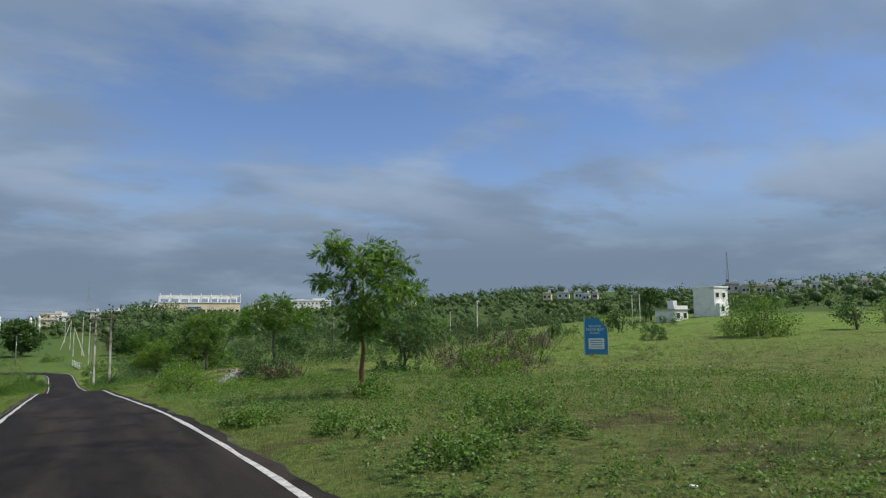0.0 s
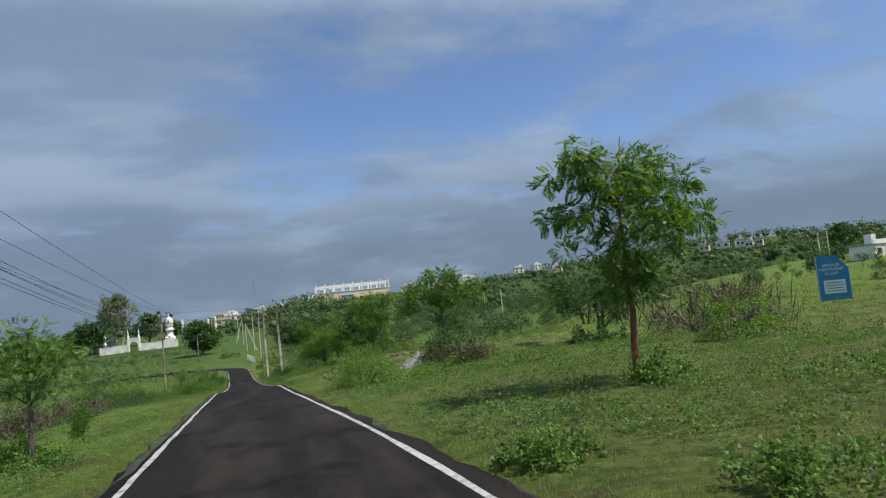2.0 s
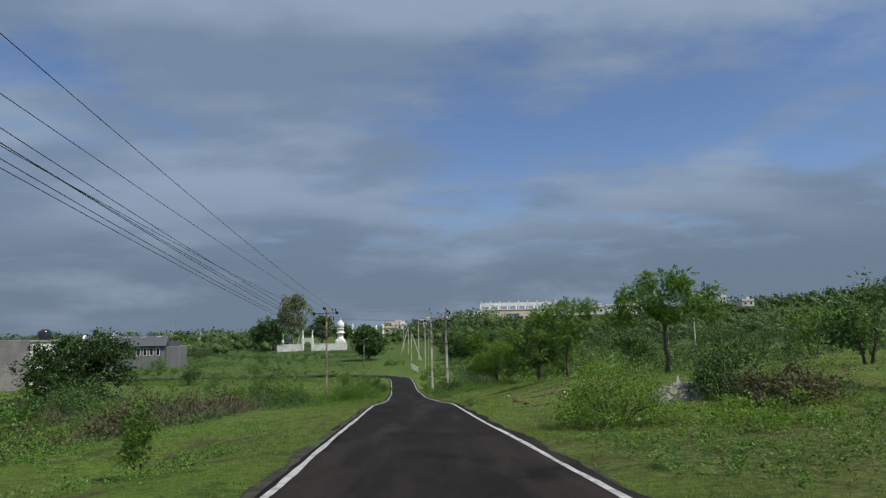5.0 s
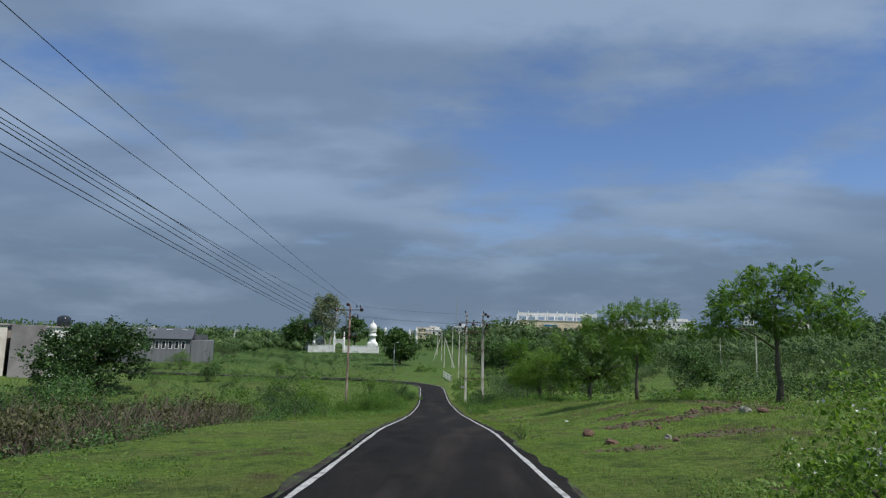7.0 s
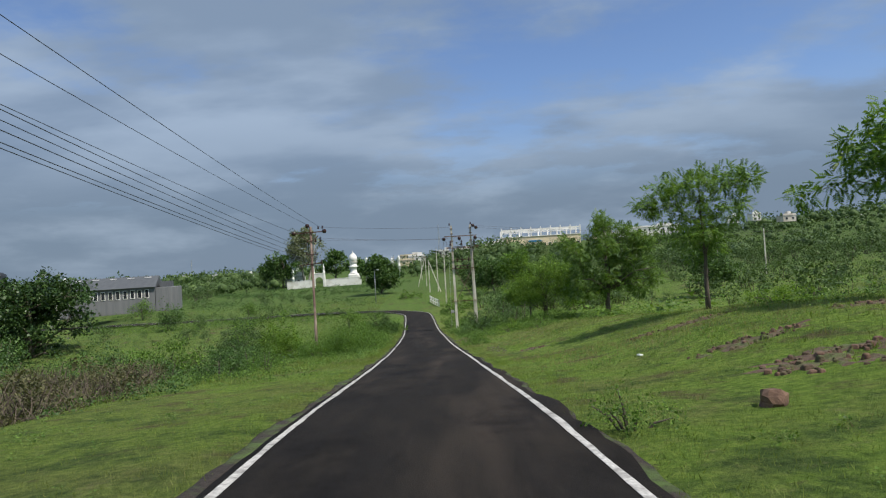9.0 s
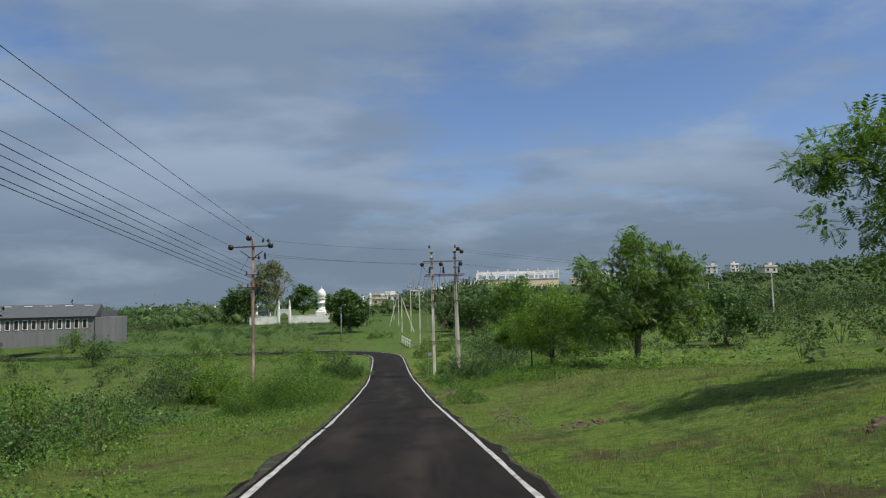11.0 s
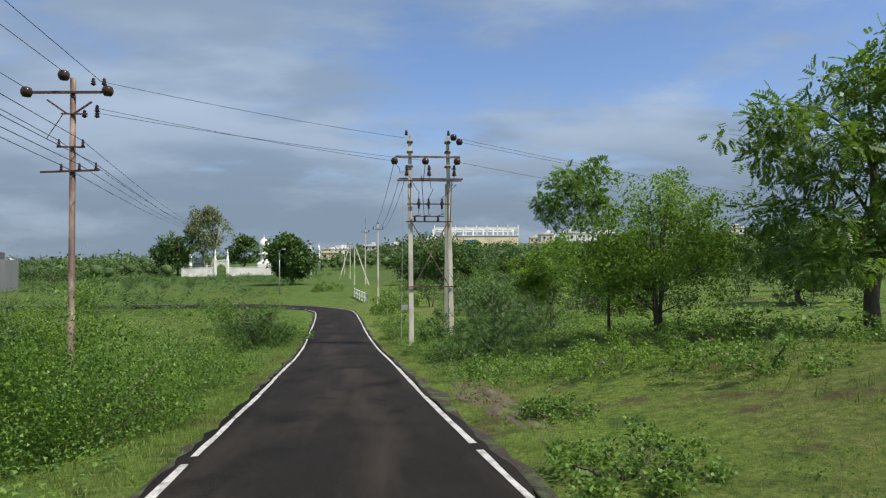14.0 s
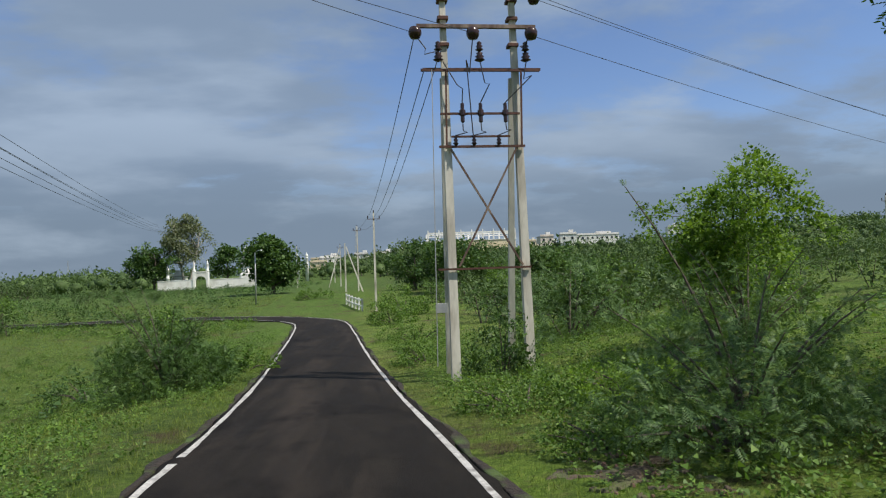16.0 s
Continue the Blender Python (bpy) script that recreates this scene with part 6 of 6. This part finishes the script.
    if s in (138, 139, 134):
        # long arching branches with small leaves along them
        r = np.random.default_rng(s)
        for k in range(11):
            a = 2 * math.pi * k / 11 + r.uniform(-.2, .2)
            out, up = w * r.uniform(.25, .55), h * r.uniform(.75, 1.35)
            if s == 138 and k == 6:
                a, out, up = math.radians(172), 1.15, 2.75
            pts = [np.array((math.cos(a) * out * u ** 1.3, math.sin(a) * out * u ** 1.3, up * (1.25 * u - .25 * u * u))) for u in (0, .2, .4, .6, .8, 1.0)]
            br = part("branch", Geo().tube(pts, [.026, .022, .018, .014, .010, .005], 5), M_BARK, b)
            us = np.sort(r.uniform(.25, 1.0, 60))
            c = np.array([np.interp(us, np.linspace(0, 1, 6), [q[i] for q in pts]) for i in range(3)]).T
            d = unit(rand_dirs(r, 60) + (math.cos(a) * .6, math.sin(a) * .6, .3))
            sprig = leaf_mesh("sprig", *scatter(*FERN, c, d, unit(rand_dirs(r, 60) * .4 + (0, 0, 1)), r.uniform(.08, .17, 60)), m)
            tagged(part("sprig", sprig, m, br), kind="stuff")


# more of the same scrub fills the hollow below the verge
rng = random.Random(91)
stock = [o for o in scene.objects if o.parent is None and o.name.split(".")[0] in ("dry_brush", "shrub") and -24 < o.location.x < -7 and 30 < o.location.y < 70]
for i in range(26):
    x, y = rng.uniform(-31, -9), rng.uniform(36, 90)
    x = max(x, -30) if y < 70 else x - 3
    k = rng.choice((.55, .7, .85, 1.0, 1.2, 1.55)) * rng.uniform(.9, 1.1)
    src = rng.choice(stock)
    k = min(k, .8) if src.name.startswith("dry") else k
    o = copy_thing(src, pose(x, y, gz(x, y) - .08, 0, 0, rng.uniform(0, 360)) @ Matrix.Scale(k, 4))
    o.scale = (k, k, k)


# --- grass and weeds over the verges ---
def sward(name, n, seed, x0, x1, y0, y1, size, mat, label, falloff=9.0, blades=5, patch=None, upright=1.2):
    r = np.random.default_rng(seed)
    d = r.uniform(x0, x1, n * 3)
    y = r.uniform(y0, y1, n * 3)
    hw = np.interp(y, HALF_Y, HALF_X) + .22
    away = np.abs(d) - hw
    keep = (away > r.exponential(.12, len(d))) & (r.random(len(d)) < np.exp(-np.maximum(away, 0) / falloff))
    x = d + line_x(y)
    if patch:
        keep &= wobble(x, y, patch[0], patch[1]) + r.normal(0, .25, len(d)) > patch[2]
    x, y = x[keep][:n], y[keep][:n]
    m = len(x)
    p = np.stack([x, y, ground_z(x, y) - .02], -1)
    p = np.repeat(p, blades, 0) + np.concatenate([r.normal(0, .05, (m * blades, 2)), np.zeros((m * blades, 1))], 1)
    w = unit(np.concatenate([r.normal(0, .5, (m * blades, 2)), np.full((m * blades, 1), upright)], 1))
    v, f = scatter(*BLADE, p, w, rand_dirs(r, m * blades), r.uniform(.5, 1.4, m * blades) * size)
    tagged(new(name, leaf_mesh(name, v, f, mat)), label, "grass", kind="stuff")


LEAFLET = ([(-.36, .30, .05), (.36, .36, .05), (0, 1, -.1)], [(0, 1, 2)])


def weeds(name, n, seed, x0, x1, y0, y1, size, mat, label, patch, falloff=8.0, leaves=14):
    r = np.random.default_rng(seed)
    d, y = r.uniform(x0, x1, n * 4), r.uniform(y0, y1, n * 4)
    away = np.abs(d) - 2.3
    x = d + line_x(y)
    keep = (away > 0) & (r.random(len(d)) < np.exp(-np.maximum(away, 0) / falloff)) & (wobble(x, y, patch[0], patch[1]) + r.normal(0, .2, len(d)) > patch[2])
    x, y = x[keep][:n], y[keep][:n]
    m = len(x)
    big = r.uniform(.5, 1.5, m) * size
    p = np.repeat(np.stack([x, y, ground_z(x, y) - .02], -1), leaves, 0)
    k = m * leaves
    h = r.uniform(.1, 1.0, k) * np.repeat(big, leaves) * 2.2
    p = p + np.stack([r.normal(0, .5, k) * np.repeat(big, leaves), r.normal(0, .5, k) * np.repeat(big, leaves), h], -1)
    w = unit(np.stack([r.normal(0, 1, k), r.normal(0, 1, k), np.full(k, .35)], -1))
    v, f = scatter(*LEAFLET, p, w, unit(np.array((0, 0, 1.0)) + r.normal(0, .35, (k, 3))), np.repeat(big, leaves) * r.uniform(.6, 1.2, k))
    tagged(new(name, leaf_mesh(name, v, f, mat)), label, "weeds", kind="stuff")


sward("grass", 24000, 1, 1.4, 18, 5, 60, .065, M_GRASS, "short green grass on the verge and meadow", 5.0, 5, (1.6, 3, -.35))
sward("grass", 14000, 2, -9, -1.4, 14, 70, .06, M_GRASS, "short green grass on the verge", 5.0)
sward("grass", 18000, 3, 1.4, 16, 58, 105, .065, M_GRASS, "short green grass on the bank", 5.0, 5, (1.8, 5, -.3))
sward("grass", 14000, 4, -12, -1.4, 62, 112, .085, M_GRASS, "rank green grass on the verge", 5.0)
sward("tall_grass", 4000, 5, 2.6, 30, 6, 46, .12, M_DRYGRASS, "seeding straw-coloured tall grass", 12, 4, (3.1, 4, .15), 2.2)
sward("tall_grass", 7500, 6, 2.6, 22, 48, 90, .11, M_DRYGRASS, "seeding straw-coloured tall grass", 9, 4, (2.7, 5, .2), 2.2)
sward("tall_grass", 3500, 7, -24, -4, 60, 112, .17, M_GRASS, "tall rank grass in the field", 14, 5, (3.7, 6, .1), 1.8)
sward("meadow_tufts", 24000, 8, 6, 60, 8, 84, .13, M_GRASS, "green tufts over the wide meadow", 40, 4, None, 1.4)
sward("field_tufts", 26000, 9, -50, -5, 58, 165, .17, M_GRASS, "green tufts over the low field", 40, 4, None, 1.4)
weeds("weeds", 5200, 11, 2.4, 17, 6, 36, .045, M_WEED, "patches of small broad-leaved weeds in grass", (1.9, 7, .15))
weeds("weeds", 1800, 12, 2.4, 14, 81, 108, .055, M_WEED, "patches of small broad-leaved weeds on the bank", (1.9, 8, -.1))
weeds("weeds", 1500, 13, -14, -2.2, 70, 112, .06, M_WEED, "rank broad-leaved weeds beside the road", (2.1, 9, -.2))
weeds("weeds", 1500, 14, -8, -2.2, 14, 60, .04, M_WEED, "patches of small broad-leaved weeds in grass", (1.9, 10, .3))
weeds("scrub_cover", 7000, 15, -70, -8, 60, 250, .22, M_DARK, "low scrub dotted over the field", (6.0, 11, .3), 60, 7)
weeds("scrub_cover", 6000, 16, 8, 90, 60, 180, .22, M_MID, "low scrub dotted over the meadow", (6.0, 12, .2), 60, 7)


def undergrowth(name, n, seed, x0, x1, y0, y1, size, leaf, mat, label, patch=None, near=2.6):
    """Low hummocks of leafy weeds that close over the ground."""
    r = np.random.default_rng(seed)
    d, y = r.uniform(x0, x1, n * 3), r.uniform(y0, y1, n * 3)
    x = d + line_x(y)
    keep = np.abs(d) > near + r.exponential(.3, len(d))
    if patch:
        keep &= wobble(x, y, patch[0], patch[1]) + r.normal(0, .2, len(d)) > patch[2]
    x, y = x[keep][:n], y[keep][:n]
    big = r.uniform(.5, 1.3, len(x)) * size * (1 + .35 * wobble(x, y, 3.1, seed))
    c = np.stack([x, y, ground_z(x, y) + big * .35], -1)
    v, f = leaves_at(r, c, big, 42, leaf, LEAFLET, lift=.5, inner=4, cap=leaf)
    tagged(new(name, leaf_mesh(name, v, f, mat)), label, "weeds", kind="stuff")


undergrowth("undergrowth", 1300, 21, -17, -2, 82, 124, .25, .055, M_WEED, "lush low weeds covering the field beside the road", (2.4, 4, -.1), 2.15)
undergrowth("undergrowth", 1900, 22, -20, -2.2, 58, 120, .30, .062, M_MID, "darker low weeds among the grass", (1.9, 7, .1), 2.2)
undergrowth("undergrowth", 700, 32, -46, -12, 62, 150, .42, .11, M_DARK, "dark low scrub dotted over the field", (3.2, 5, .25))
undergrowth("undergrowth", 1500, 23, 2.0, 13, 82.5, 112, .30, .052, M_WEED, "lush low weeds covering the bank", (2.7, 5, -.3), 2.2)
undergrowth("undergrowth", 420, 24, 1.8, 15, 79, 110, .40, .075, M_MID, "darker low weeds under the trees", (2.2, 9, .0), 2.6)
undergrowth("undergrowth", 420, 33, -10, -2.6, 20, 40, .22, .045, M_MID, "low weeds on the grass verge", (1.7, 5, .2))
undergrowth("undergrowth", 320, 25, -20, -6.5, 34, 72, .42, .085, M_DARK, "low weeds on the slope below the verge", (3.0, 3, .1), 5.0)
undergrowth("undergrowth", 1500, 26, 2.6, 16, 6, 40, .17, .040, M_MID, "low weeds scattered through the meadow grass", (2.0, 6, .1))
undergrowth("undergrowth", 900, 31, 3.2, 17, 8, 38, .24, .055, M_WEED, "bright leafy weeds scattered through the meadow grass", (1.5, 8, .35))
undergrowth("undergrowth", 700, 27, 2.6, 16, 40, 82, .14, .034, M_MID, "low weeds scattered through the meadow grass", (1.7, 8, .15))
undergrowth("undergrowth", 520, 28, 9, 46, 14, 66, .34, .075, M_MID, "green hummocks of weed over the wide meadow", (4.0, 6, -.1))
undergrowth("undergrowth", 260, 29, 9, 40, 24, 52, .36, .075, M_BRUSH, "dry olive weed over the wide meadow", (5.0, 3, .1))
undergrowth("undergrowth", 420, 30, -46, -4.5, 126, 134, .55, .12, M_MID, "rank weeds along the inner side of the bend", (4.0, 6, -.6))
undergrowth("undergrowth", 900, 34, -75, -6, 138, 260, .85, .20, M_DARK, "dark low scrub scattered over the far field", (7.0, 5, .15))
